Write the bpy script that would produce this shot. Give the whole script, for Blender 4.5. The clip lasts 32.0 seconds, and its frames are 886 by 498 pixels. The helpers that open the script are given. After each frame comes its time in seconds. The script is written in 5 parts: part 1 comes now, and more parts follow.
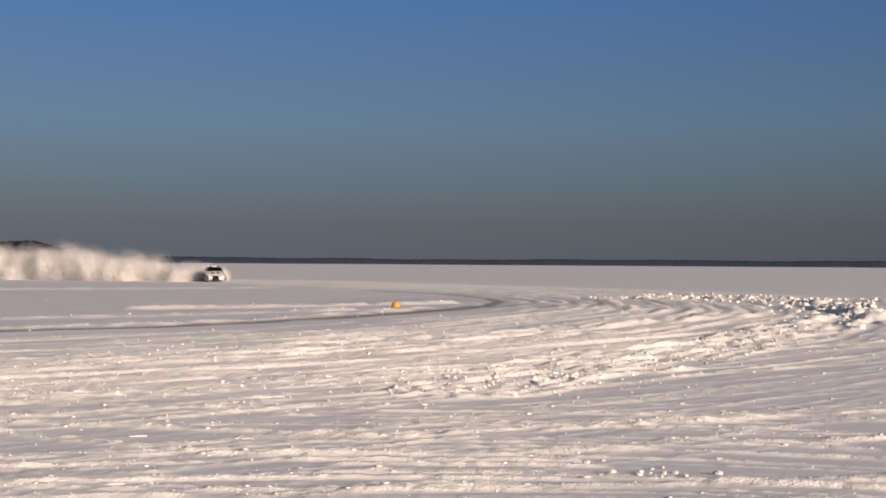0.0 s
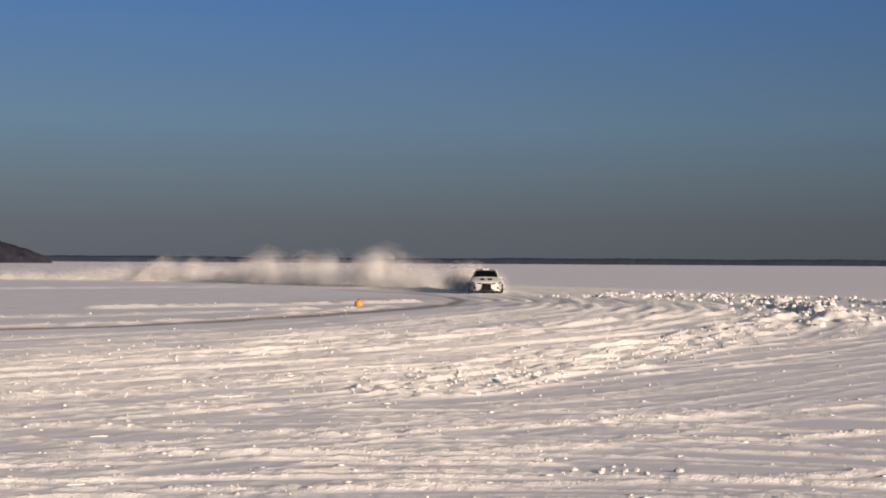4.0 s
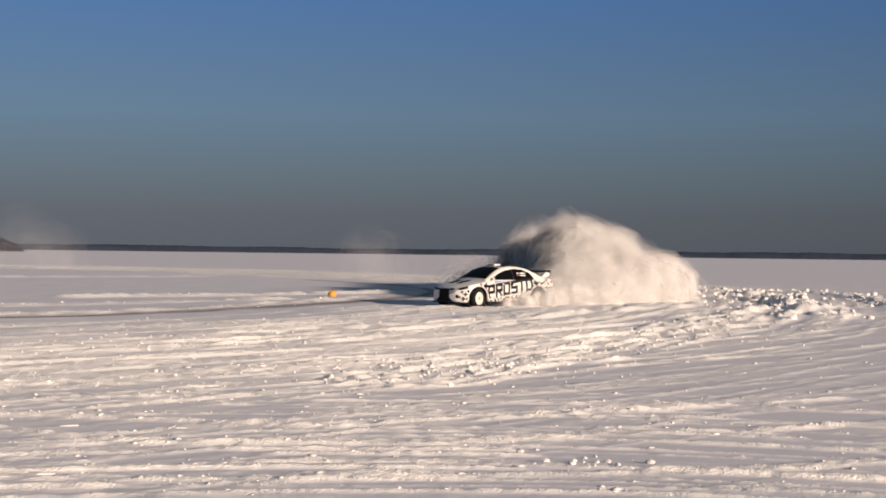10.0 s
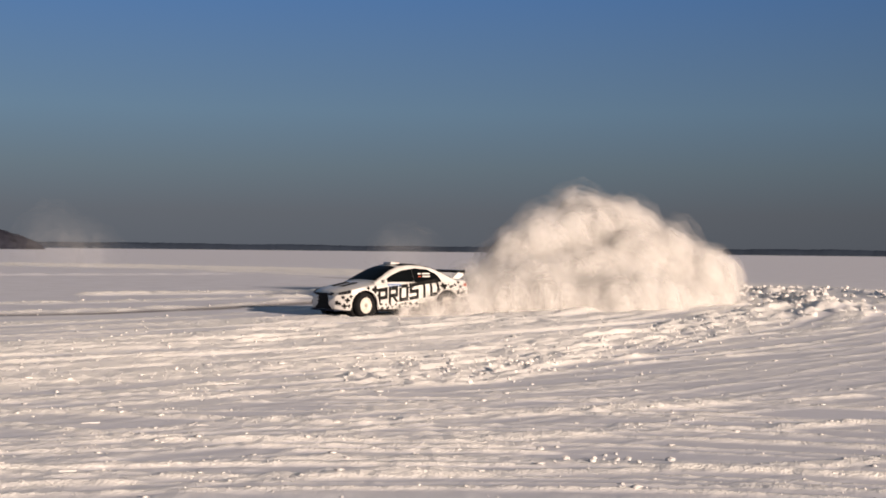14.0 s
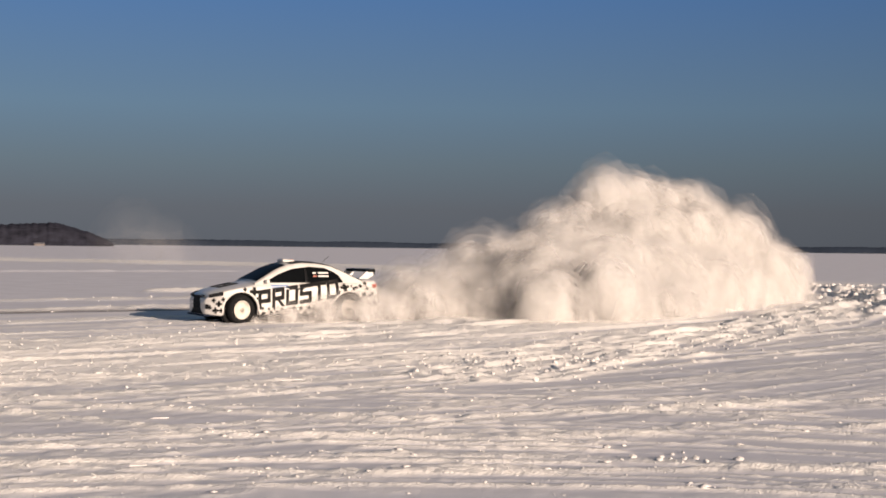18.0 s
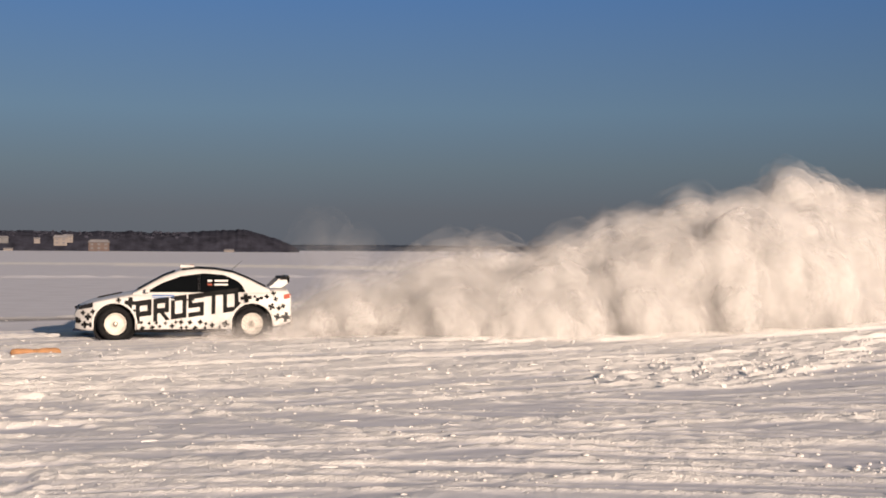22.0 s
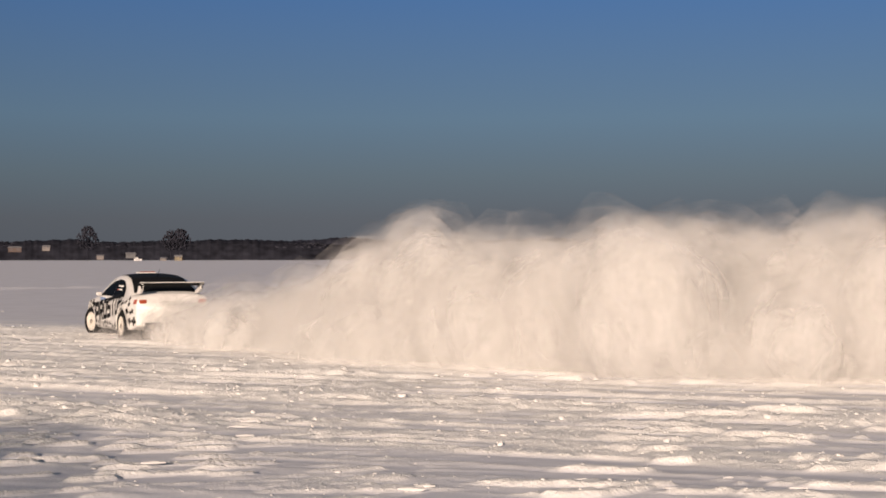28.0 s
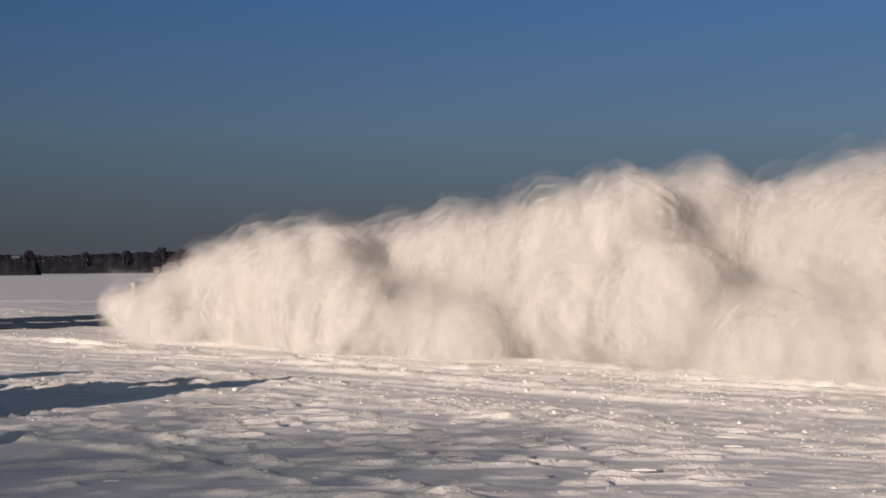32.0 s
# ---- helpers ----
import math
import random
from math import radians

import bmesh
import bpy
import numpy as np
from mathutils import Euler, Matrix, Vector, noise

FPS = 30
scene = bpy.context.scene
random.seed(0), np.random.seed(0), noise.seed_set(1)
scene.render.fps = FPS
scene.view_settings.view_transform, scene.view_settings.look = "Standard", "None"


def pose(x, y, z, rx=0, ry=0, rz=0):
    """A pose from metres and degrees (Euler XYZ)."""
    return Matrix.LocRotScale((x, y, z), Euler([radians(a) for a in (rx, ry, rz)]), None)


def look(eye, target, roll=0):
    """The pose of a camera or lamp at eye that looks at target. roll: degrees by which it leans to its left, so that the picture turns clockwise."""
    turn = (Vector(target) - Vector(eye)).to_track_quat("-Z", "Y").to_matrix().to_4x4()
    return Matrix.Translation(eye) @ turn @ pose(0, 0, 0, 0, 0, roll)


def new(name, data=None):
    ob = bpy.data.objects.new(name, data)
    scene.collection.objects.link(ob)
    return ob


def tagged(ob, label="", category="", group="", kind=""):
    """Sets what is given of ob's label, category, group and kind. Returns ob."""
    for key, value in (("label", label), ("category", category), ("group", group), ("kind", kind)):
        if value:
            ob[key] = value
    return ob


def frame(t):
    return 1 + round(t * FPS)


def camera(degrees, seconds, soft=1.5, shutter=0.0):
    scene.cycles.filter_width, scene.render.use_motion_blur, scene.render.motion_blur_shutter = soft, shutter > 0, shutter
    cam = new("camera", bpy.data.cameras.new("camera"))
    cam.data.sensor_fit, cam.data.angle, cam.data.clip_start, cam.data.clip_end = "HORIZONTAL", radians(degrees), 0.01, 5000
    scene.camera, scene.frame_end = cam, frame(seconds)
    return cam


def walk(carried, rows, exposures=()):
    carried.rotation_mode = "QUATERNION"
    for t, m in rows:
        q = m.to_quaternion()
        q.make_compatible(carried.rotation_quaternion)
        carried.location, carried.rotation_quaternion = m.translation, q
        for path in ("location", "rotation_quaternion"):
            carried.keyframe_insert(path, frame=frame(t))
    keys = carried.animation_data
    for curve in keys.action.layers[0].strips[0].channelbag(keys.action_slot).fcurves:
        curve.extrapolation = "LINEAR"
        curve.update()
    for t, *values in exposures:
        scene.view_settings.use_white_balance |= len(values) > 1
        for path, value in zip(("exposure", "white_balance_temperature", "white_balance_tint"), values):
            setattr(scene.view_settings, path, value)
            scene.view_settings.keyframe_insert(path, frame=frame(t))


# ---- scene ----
# ---------- camera: a standing viewer who turns on the spot ----------
cam = camera(35.7, 32.0, soft=1.8)
EYE, REACH = 1.74, 0.35
LOOKS = [(0,0.00,0.63,0.39),(0.5,-0.08,0.64,0.35),(1,-0.14,0.68,0.28),(1.5,-0.31,0.63,0.31),(2,-0.37,0.67,0.25),(2.5,-0.54,0.74,0.18),(3,-0.79,0.78,0.20),(3.5,-1.13,0.67,0.26),(4.5,-1.95,0.55,0.43),(5.5,-2.57,0.45,0.58),(6,-2.65,0.45,0.60),(6.5,-2.67,0.39,0.67),(7,-2.71,0.31,0.66),(7.5,-2.74,0.27,0.68),(8,-2.72,0.28,0.69),(8.5,-2.69,0.28,0.69),(9,-2.66,0.28,0.68),(9.5,-2.63,0.25,0.67),(10,-2.61,0.22,0.69),(10.5,-2.55,0.18,0.66),(11,-2.44,0.13,0.62),(11.5,-2.27,0.11,0.65),(12,-2.16,0.10,0.64),(12.5,-2.08,0.10,0.63),(13,-1.98,0.10,0.62),(13.5,-1.92,0.09,0.61),(14,-1.82,0.10,0.60),(14.5,-1.72,0.10,0.59),(16.5,-0.38,0.05,0.62),(17,0.05,0.04,0.62),(17.5,0.40,0.00,0.68),(18,0.86,-0.04,0.67),(18.5,1.39,-0.05,0.62),(19,2.10,-0.02,0.57),(19.5,2.79,-0.00,0.51),(20,3.72,-0.01,0.39),(20.5,4.63,0.00,0.34),(21,5.71,0.05,0.31),(21.5,7.05,0.06,0.33),(22,8.36,0.09,0.39),(22.5,11.30,0.08,0.62),(23,14.97,-0.11,0.76),(23.5,18.79,-0.13,0.76),(24,22.85,-0.16,0.66),(24.5,27.26,-0.18,0.49),(25,31.94,-0.31,0.38),(25.5,36.80,-0.39,0.19),(26,41.50,-0.35,0.11),(26.5,45.84,-0.20,0.07),(28.5,61.82,0.45,-0.04),(29,65.22,0.47,-0.02),(29.5,68.23,0.51,0.05),(30,70.84,0.52,0.10),(30.5,73.17,0.62,-0.03),(31,75.03,0.72,-0.23),(31.5,76.58,0.72,-0.39),(32,77.64,0.81,-0.42)]
walk(cam, [(t, pose(-REACH * math.sin(radians(yaw)), REACH * math.cos(radians(yaw)), EYE, 90 + pitch, 0, yaw) @ pose(0, 0, 0, 0, 0, roll)) for t, yaw, pitch, roll in LOOKS],
     exposures=[(0, 0.0, 6480, 10), (20, 0.0, 6520, 10), (26.5, 0.0, 6560, 10), (28.5, -0.20, 6480, 10), (30, -0.27, 6320, 10), (32, -0.29, 6230, 10)])

scene.cycles.transparent_max_bounces = 96     # light passes many thin layers of powder

# ---------- world and sun ----------
SUN_EL, SHADOW_AZ = 12.0, 42.0          # shadows fall ahead and to the left of the first view
world = bpy.data.worlds.new("winter_sky")
scene.world = world
world.use_nodes = True
wn, wl = world.node_tree.nodes, world.node_tree.links
wn.clear()
w_out = wn.new("ShaderNodeOutputWorld")
w_bg = wn.new("ShaderNodeBackground")
w_sky = wn.new("ShaderNodeTexSky")
w_sky.sky_type, w_sky.sun_disc = "NISHITA", False
w_sky.sun_elevation, w_sky.sun_rotation = radians(SUN_EL), radians(180 - SHADOW_AZ)
w_sky.air_density, w_sky.dust_density, w_sky.ozone_density = 1.0, 2.0, 2.0
w_co = wn.new("ShaderNodeTexCoord")
w_sep = wn.new("ShaderNodeSeparateXYZ")
w_ramp = wn.new("ShaderNodeValToRGB")      # smog layer over the horizon, clear blue above
for i, (at, col) in enumerate([(0.0, (0.105, 0.115, 0.135)), (0.028, (0.118, 0.130, 0.150)), (0.06, (0.128, 0.170, 0.205)), (0.10, (0.128, 0.205, 0.290)), (0.19, (0.078, 0.175, 0.375)), (0.5, (0.085, 0.17, 0.38))]):
    el = w_ramp.color_ramp.elements[i] if i < 2 else w_ramp.color_ramp.elements.new(at)
    el.position, el.color = at, (*col, 1)
w_fac = wn.new("ShaderNodeMapRange")
w_fac.inputs[1].default_value, w_fac.inputs[2].default_value = 0.22, 0.6
w_dim = wn.new("ShaderNodeMix")
w_dim.data_type, w_dim.blend_type = "RGBA", "MULTIPLY"
w_dim.inputs[0].default_value = 1.0
w_dim.inputs[7].default_value = (0.10, 0.085, 0.065, 1)
w_mix = wn.new("ShaderNodeMix")
w_mix.data_type = "RGBA"
wl.new(w_co.outputs["Generated"], w_sep.inputs[0])
wl.new(w_sep.outputs[2], w_ramp.inputs[0])
wl.new(w_sep.outputs[2], w_fac.inputs[0])
wl.new(w_sky.outputs[0], w_dim.inputs[6])
wl.new(w_fac.outputs[0], w_mix.inputs[0])
wl.new(w_ramp.outputs[0], w_mix.inputs[6])
wl.new(w_dim.outputs[2], w_mix.inputs[7])
w_dot = wn.new("ShaderNodeVectorMath")     # brightest opposite the sun
w_dot.operation = "DOT_PRODUCT"
w_dot.inputs[1].default_value = (-math.sin(radians(SHADOW_AZ - 8)), math.cos(radians(SHADOW_AZ - 8)), 0)
w_az = wn.new("ShaderNodeMapRange")
w_az.inputs[1].default_value, w_az.inputs[2].default_value, w_az.inputs[3].default_value, w_az.inputs[4].default_value = 0.4, 1.0, 0.66, 1.13
w_tone = wn.new("ShaderNodeMix")
w_tone.data_type, w_tone.blend_type = "RGBA", "MULTIPLY"
w_tone.inputs[0].default_value = 1.0
wl.new(w_co.outputs["Generated"], w_dot.inputs[0])
wl.new(w_dot.outputs["Value"], w_az.inputs[0])
wl.new(w_mix.outputs[2], w_tone.inputs[6])
wl.new(w_az.outputs[0], w_tone.inputs[7])
wl.new(w_tone.outputs[2], w_bg.inputs[0])
wl.new(w_bg.outputs[0], w_out.inputs[0])

sun_data = bpy.data.lights.new("sun", "SUN")
sun_data.energy, sun_data.angle, sun_data.color = 6.6, radians(0.6), (1.0, 0.785, 0.625)
sun = new("sun", sun_data)
sx, sy = math.sin(radians(SHADOW_AZ)), -math.cos(radians(SHADOW_AZ))
sun.matrix_world = look((60 * sx, 60 * sy, 60 * math.tan(radians(SUN_EL))), (0, 0, 0))

# ---------- helpers ----------
def hash2(i, j, seed):
    v = np.sin(i * 127.1 + j * 311.7 + seed * 74.7) * 43758.5453
    return v - np.floor(v)

def vnoise(x, y, seed=0):
    """Value noise, 0 to 1, on arrays."""
    i, j = np.floor(x), np.floor(y)
    u, v = x - i, y - j
    u, v = u * u * (3 - 2 * u), v * v * (3 - 2 * v)
    a, b = hash2(i, j, seed), hash2(i + 1, j, seed)
    c, d = hash2(i, j + 1, seed), hash2(i + 1, j + 1, seed)
    return (a * (1 - u) + b * u) * (1 - v) + (c * (1 - u) + d * u) * v

def fbm(x, y, seed=0, octaves=4):
    return sum(vnoise(x * 2 ** k, y * 2 ** k, seed + k) * 0.5 ** (k + 1) for k in range(octaves))

def empty(name, m=None):
    ob = new(name)
    if m is not None:
        ob.matrix_basis = m
    return ob

def part(name, data, material, parent, label=""):
    """One mesh object from a bmesh or a mesh, under a thing or a part."""
    if isinstance(data, bmesh.types.BMesh):
        me = bpy.data.meshes.new(name)
        data.to_mesh(me)
        data.free()
    else:
        me = data
    if material and not me.materials:
        me.materials.append(material)
    ob = new(name, me)
    ob.parent = parent
    return tagged(ob, label)

def mesh(name, verts, faces, smooth=True):
    me = bpy.data.meshes.new(name)
    me.from_pydata([tuple(v) for v in verts], [], [tuple(f) for f in faces])
    if smooth:
        me.polygons.foreach_set("use_smooth", [True] * len(me.polygons))
    me.update()
    return me

def box(bm, x, y, z, sx_, sy_, sz_, bevel=0.0, m=None):
    """A box centred at x, y, z."""
    r = bmesh.ops.create_cube(bm, size=1.0, matrix=(m or Matrix()) @ Matrix.Translation((x, y, z)) @ Matrix.Diagonal((sx_, sy_, sz_, 1)))
    if bevel:
        es = {e for v in r["verts"] for e in v.link_edges}
        bmesh.ops.bevel(bm, geom=list(es), offset=bevel, segments=2, affect="EDGES", profile=0.5)

def lathe(profile, n=28, axis="y", caps=True):
    """A ring of (radius, along) points turned about the y axis (or z)."""
    bm = bmesh.new()
    rings = []
    for r, a in profile:
        ring = []
        for k in range(n):
            c, s = math.cos(2 * math.pi * k / n), math.sin(2 * math.pi * k / n)
            ring.append(bm.verts.new((r * c, a, r * s) if axis == "y" else (r * c, r * s, a)))
        rings.append(ring)
    for p, q in zip(rings, rings[1:]):
        for k in range(n):
            bm.faces.new((p[k], p[(k + 1) % n], q[(k + 1) % n], q[k]))
    if caps:
        bm.faces.new(rings[0])
        bm.faces.new(rings[-1][::-1])
    bmesh.ops.recalc_face_normals(bm, faces=bm.faces)
    for f in bm.faces:
        f.smooth = len(f.verts) == 4
    return bm

# ---------- materials ----------
def material(name, colour, rough=0.5, metal=0.0, vary=0.12, scale=6.0, bump=0.0, bump_scale=30.0, coat=0.0, emit=0.0, shine=0.5):
    m = bpy.data.materials.new(name)
    m.use_nodes = True
    n, l = m.node_tree.nodes, m.node_tree.links
    b = n["Principled BSDF"]
    b.inputs["Roughness"].default_value, b.inputs["Metallic"].default_value = rough, metal
    b.inputs["Coat Weight"].default_value = coat
    b.inputs["Specular IOR Level"].default_value = shine
    co = n.new("ShaderNodeTexCoord")
    big, fine = n.new("ShaderNodeTexNoise"), n.new("ShaderNodeTexNoise")
    big.inputs["Scale"].default_value, big.inputs["Detail"].default_value = scale, 4
    fine.inputs["Scale"].default_value, fine.inputs["Detail"].default_value = scale * 9, 3
    l.new(co.outputs["Object"], big.inputs["Vector"])
    l.new(co.outputs["Object"], fine.inputs["Vector"])
    add = n.new("ShaderNodeMath")
    add.operation = "MULTIPLY_ADD"
    add.inputs[1].default_value = 0.4
    l.new(fine.outputs["Fac"], add.inputs[0])
    l.new(big.outputs["Fac"], add.inputs[2])
    rng = n.new("ShaderNodeMapRange")
    rng.inputs[1].default_value, rng.inputs[2].default_value = 0.45, 0.95
    rng.inputs[3].default_value, rng.inputs[4].default_value = 1 - vary, 1 + vary * 0.5
    l.new(add.outputs[0], rng.inputs[0])
    mul = n.new("ShaderNodeMix")
    mul.data_type, mul.blend_type = "RGBA", "MULTIPLY"
    mul.inputs[0].default_value = 1.0
    mul.inputs[6].default_value = (*colour, 1)
    l.new(rng.outputs[0], mul.inputs[7])
    l.new(mul.outputs[2], b.inputs["Base Color"])
    if bump:
        bt, bu = n.new("ShaderNodeTexNoise"), n.new("ShaderNodeBump")
        bt.inputs["Scale"].default_value, bt.inputs["Detail"].default_value = bump_scale, 5
        bu.inputs["Strength"].default_value, bu.inputs["Distance"].default_value = bump, 0.5 / bump_scale
        l.new(co.outputs["Object"], bt.inputs["Vector"])
        l.new(bt.outputs["Fac"], bu.inputs["Height"])
        l.new(bu.outputs["Normal"], b.inputs["Normal"])
    if emit:
        b.inputs["Emission Color"].default_value, b.inputs["Emission Strength"].default_value = (*colour, 1), emit
    return m

# packed snow; its blue tint includes haze from the far ice
SNOW = material("snow", (0.745, 0.750, 0.812), rough=0.8, vary=0.10, scale=0.7, bump=0.25, bump_scale=34.0, shine=0.3)

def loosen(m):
    """Loose snow is whiter and coarser than the packed, tyre-polished snow; its warm tint also paints in sunlit relief.
    """
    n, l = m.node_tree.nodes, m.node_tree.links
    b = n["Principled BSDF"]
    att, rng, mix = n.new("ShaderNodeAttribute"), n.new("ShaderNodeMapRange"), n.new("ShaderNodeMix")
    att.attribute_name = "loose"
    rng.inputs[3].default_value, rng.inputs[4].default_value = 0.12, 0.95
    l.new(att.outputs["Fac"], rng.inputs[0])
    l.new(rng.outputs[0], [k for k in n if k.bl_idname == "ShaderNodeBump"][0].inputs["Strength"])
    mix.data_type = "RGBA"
    # cream colour, brightened as sun-facing clods would be
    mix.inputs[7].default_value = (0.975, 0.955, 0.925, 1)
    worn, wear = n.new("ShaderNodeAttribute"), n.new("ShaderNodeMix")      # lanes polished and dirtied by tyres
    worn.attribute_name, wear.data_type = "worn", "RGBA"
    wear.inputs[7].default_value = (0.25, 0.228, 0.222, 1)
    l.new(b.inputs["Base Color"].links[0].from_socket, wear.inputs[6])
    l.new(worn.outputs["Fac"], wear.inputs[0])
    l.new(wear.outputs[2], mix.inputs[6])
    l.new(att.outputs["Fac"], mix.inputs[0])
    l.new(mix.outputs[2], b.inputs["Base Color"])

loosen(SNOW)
CRUST = material("snow_lumps", (0.68, 0.665, 0.66), rough=0.7, vary=0.08, scale=5.0, bump=0.5, bump_scale=25.0)
PAINT = material("white_paint", (0.70, 0.685, 0.66), rough=0.38, vary=0.22, scale=2.2, coat=0.25)
BLACK = material("black_decal", (0.010, 0.010, 0.010), rough=0.6, vary=0.3, shine=0.12)
TRIM = material("black_plastic", (0.010, 0.010, 0.011), rough=0.7, vary=0.3, bump=0.2, shine=0.12)
GLASS = material("tinted_glass", (0.004, 0.005, 0.006), rough=0.4, vary=0.2, shine=0.02)
RUBBER = material("tyre_rubber", (0.014, 0.014, 0.015), rough=0.9, vary=0.4, scale=12, bump=0.4, shine=0.15)
RIM = material("white_rim", (0.62, 0.58, 0.52), rough=0.6, vary=0.3, scale=7)
HUB = material("hub_metal", (0.35, 0.32, 0.28), rough=0.4, metal=0.6)
RED = material("red_lens", (0.36, 0.065, 0.03), rough=0.35, coat=0.2, vary=0.3)
LENS = material("lamp_lens", (0.02, 0.02, 0.022), rough=0.25, shine=0.3)
BLUE = material("blue_sticker", (0.10, 0.20, 0.42), rough=0.4)
ORANGE = material("orange_plastic", (0.72, 0.30, 0.035), rough=0.55, vary=0.25, scale=14)
TAN = material("faded_orange", (0.42, 0.22, 0.10), rough=0.7, vary=0.35, scale=9, bump=0.3)
NAVY = material("navy_paint", (0.015, 0.022, 0.045), rough=0.8, shine=0.1)
DARKCAR = material("dark_paint", (0.015, 0.015, 0.018), rough=0.35, coat=0.4)
# bluish grey, with some distance haze mixed into the wood's colour
WOODS = material("bare_woods", (0.047, 0.049, 0.068), rough=0.95, vary=0.55, scale=0.12, shine=0.0)
WOODS_DARK = material("dark_woods", (0.035, 0.036, 0.048), rough=0.95, vary=0.6, scale=0.14, shine=0.0)
# paler and bluer: the haze over the lake is put into this colour
WOODS_FAR = material("haze_tinted_woods", (0.056, 0.074, 0.108), rough=0.95, vary=0.2, scale=0.01, shine=0.0)
WALLS = [material("plaster_" + n, c, rough=0.9, vary=0.2, scale=0.3) for n, c in (("white", (0.20, 0.18, 0.17)), ("ochre", (0.24, 0.20, 0.13)), ("brick", (0.10, 0.075, 0.068)), ("grey", (0.12, 0.12, 0.125)))]
ROOF = material("snowy_roof", (0.24, 0.235, 0.25), rough=0.9, vary=0.2, scale=0.4)
PANE = material("dark_pane", (0.11, 0.11, 0.12), rough=0.3)
ICE = material("bare_ice", (0.038, 0.047, 0.062), rough=0.5, vary=0.5, scale=0.6, bump=0.2, bump_scale=4.0)
SAIL = material("sail_cloth", (0.78, 0.76, 0.74), rough=0.8)

def powder(name):
    """Airborne snow: thin matt layers that let part of the light through; each layer's thickness is stored in its mesh."""
    m = bpy.data.materials.new(name)
    m.use_nodes = True
    n, l = m.node_tree.nodes, m.node_tree.links
    n.clear()
    out, co, tex = n.new("ShaderNodeOutputMaterial"), n.new("ShaderNodeTexCoord"), n.new("ShaderNodeTexNoise")
    tex.inputs["Scale"].default_value, tex.inputs["Detail"].default_value = 1.8, 3
    dif, tra, mix = n.new("ShaderNodeBsdfDiffuse"), n.new("ShaderNodeBsdfTranslucent"), n.new("ShaderNodeMixShader")
    dif.inputs[0].default_value, tra.inputs[0].default_value = (0.96, 0.948, 0.935, 1), (0.96, 0.948, 0.935, 1)
    mix.inputs[0].default_value = 0.5
    att, rng, mul = n.new("ShaderNodeAttribute"), n.new("ShaderNodeMapRange"), n.new("ShaderNodeMath")
    att.attribute_name, mul.operation, mul.use_clamp = "thickness", "MULTIPLY", True
    rng.inputs[1].default_value, rng.inputs[2].default_value, rng.inputs[3].default_value, rng.inputs[4].default_value = 0.34, 0.66, 0.25, 1.8
    hole, cut = n.new("ShaderNodeBsdfTransparent"), n.new("ShaderNodeMixShader")
    # loose grains scatter light alike whichever way a layer faces, so its facing counts for little
    geo, ease, even = n.new("ShaderNodeNewGeometry"), n.new("ShaderNodeMix"), n.new("ShaderNodeVectorMath")
    ease.data_type, even.operation = "VECTOR", "NORMALIZE"
    ease.inputs[0].default_value, ease.inputs[5].default_value = 0.72, (sx, sy, 0.35)
    l.new(geo.outputs["Normal"], ease.inputs[4])
    l.new(ease.outputs[1], even.inputs[0])
    l.new(even.outputs[0], dif.inputs["Normal"])
    l.new(even.outputs[0], tra.inputs["Normal"])
    drawn = n.new("ShaderNodeVectorMath")      # falling powder hangs in upright veils
    drawn.operation, drawn.inputs[1].default_value = "MULTIPLY", (1.25, 1.25, 0.5)
    l.new(co.outputs["Object"], drawn.inputs[0])
    l.new(drawn.outputs[0], tex.inputs["Vector"])
    l.new(tex.outputs["Fac"], rng.inputs[0])
    l.new(rng.outputs[0], mul.inputs[0])
    l.new(att.outputs["Fac"], mul.inputs[1])
    l.new(dif.outputs[0], mix.inputs[1])
    l.new(tra.outputs[0], mix.inputs[2])
    l.new(mul.outputs[0], cut.inputs[0])
    l.new(hole.outputs[0], cut.inputs[1])
    l.new(mix.outputs[0], cut.inputs[2])
    l.new(cut.outputs[0], out.inputs[0])
    return m

POWDER = powder("snow_powder")

# ---------- the car's way over the ice: seconds, x, y, heading ----------
WAY = [(0, -20.4, 123.2, -77), (1.5, -9.9, 106.7, -77), (3, -0.3, 92.1, -72), (3.5, 2.6, 86.2, -83), (4.5, 6.0, 75.8, -97), (5.5, 7.1, 67.3, -108), (6, 7.1, 63.4, -115), (6.5, 6.9, 59.6, -123), (7.5, 6.2, 54.4, -137), (9, 5.0, 50.0, -145), (11, 2.65, 44.9, -145), (13, 0.6, 40.3, -146), (14, -0.25, 38.3, -147), (15.5, -1.65, 36.2, -149), (17, -3.17, 34.2, -151), (19, -5.42, 31.3, -154), (20, -6.65, 29.74, -156), (21, -7.9, 28.3, -158), (21.5, -8.52, 27.75, -159), (22, -9.25, 27.05, -161), (23, -12.0, 24.1, -163), (24, -15.1, 21.5, -170), (25, -18.35, 18.7, -173), (26, -21.9, 16.05, -176), (26.5, -23.7, 14.75, -178), (27.5, -27.8, 12.1, -183), (28.5, -31.9, 9.5, -186), (29, -33.3, 8.1, -189), (29.5, -35.0, 6.7, -187), (30, -36.6, 5.3, -182), (31, -41.6, 2.8, -176), (32, -47.0, 0.3, -172)]
WT = np.array(WAY)

def way(t):
    return [float(np.interp(t, WT[:, 0], WT[:, k])) for k in (1, 2, 3)]

# ---------- ground: one sheet of snow-covered ice out to the horizon ----------
LINE = np.array([(-75, 150), (-45, 136)] + [(x, y) for _, x, y, _ in WAY] + [(-58, -4), (-80, -12), (-130, -28)], float)

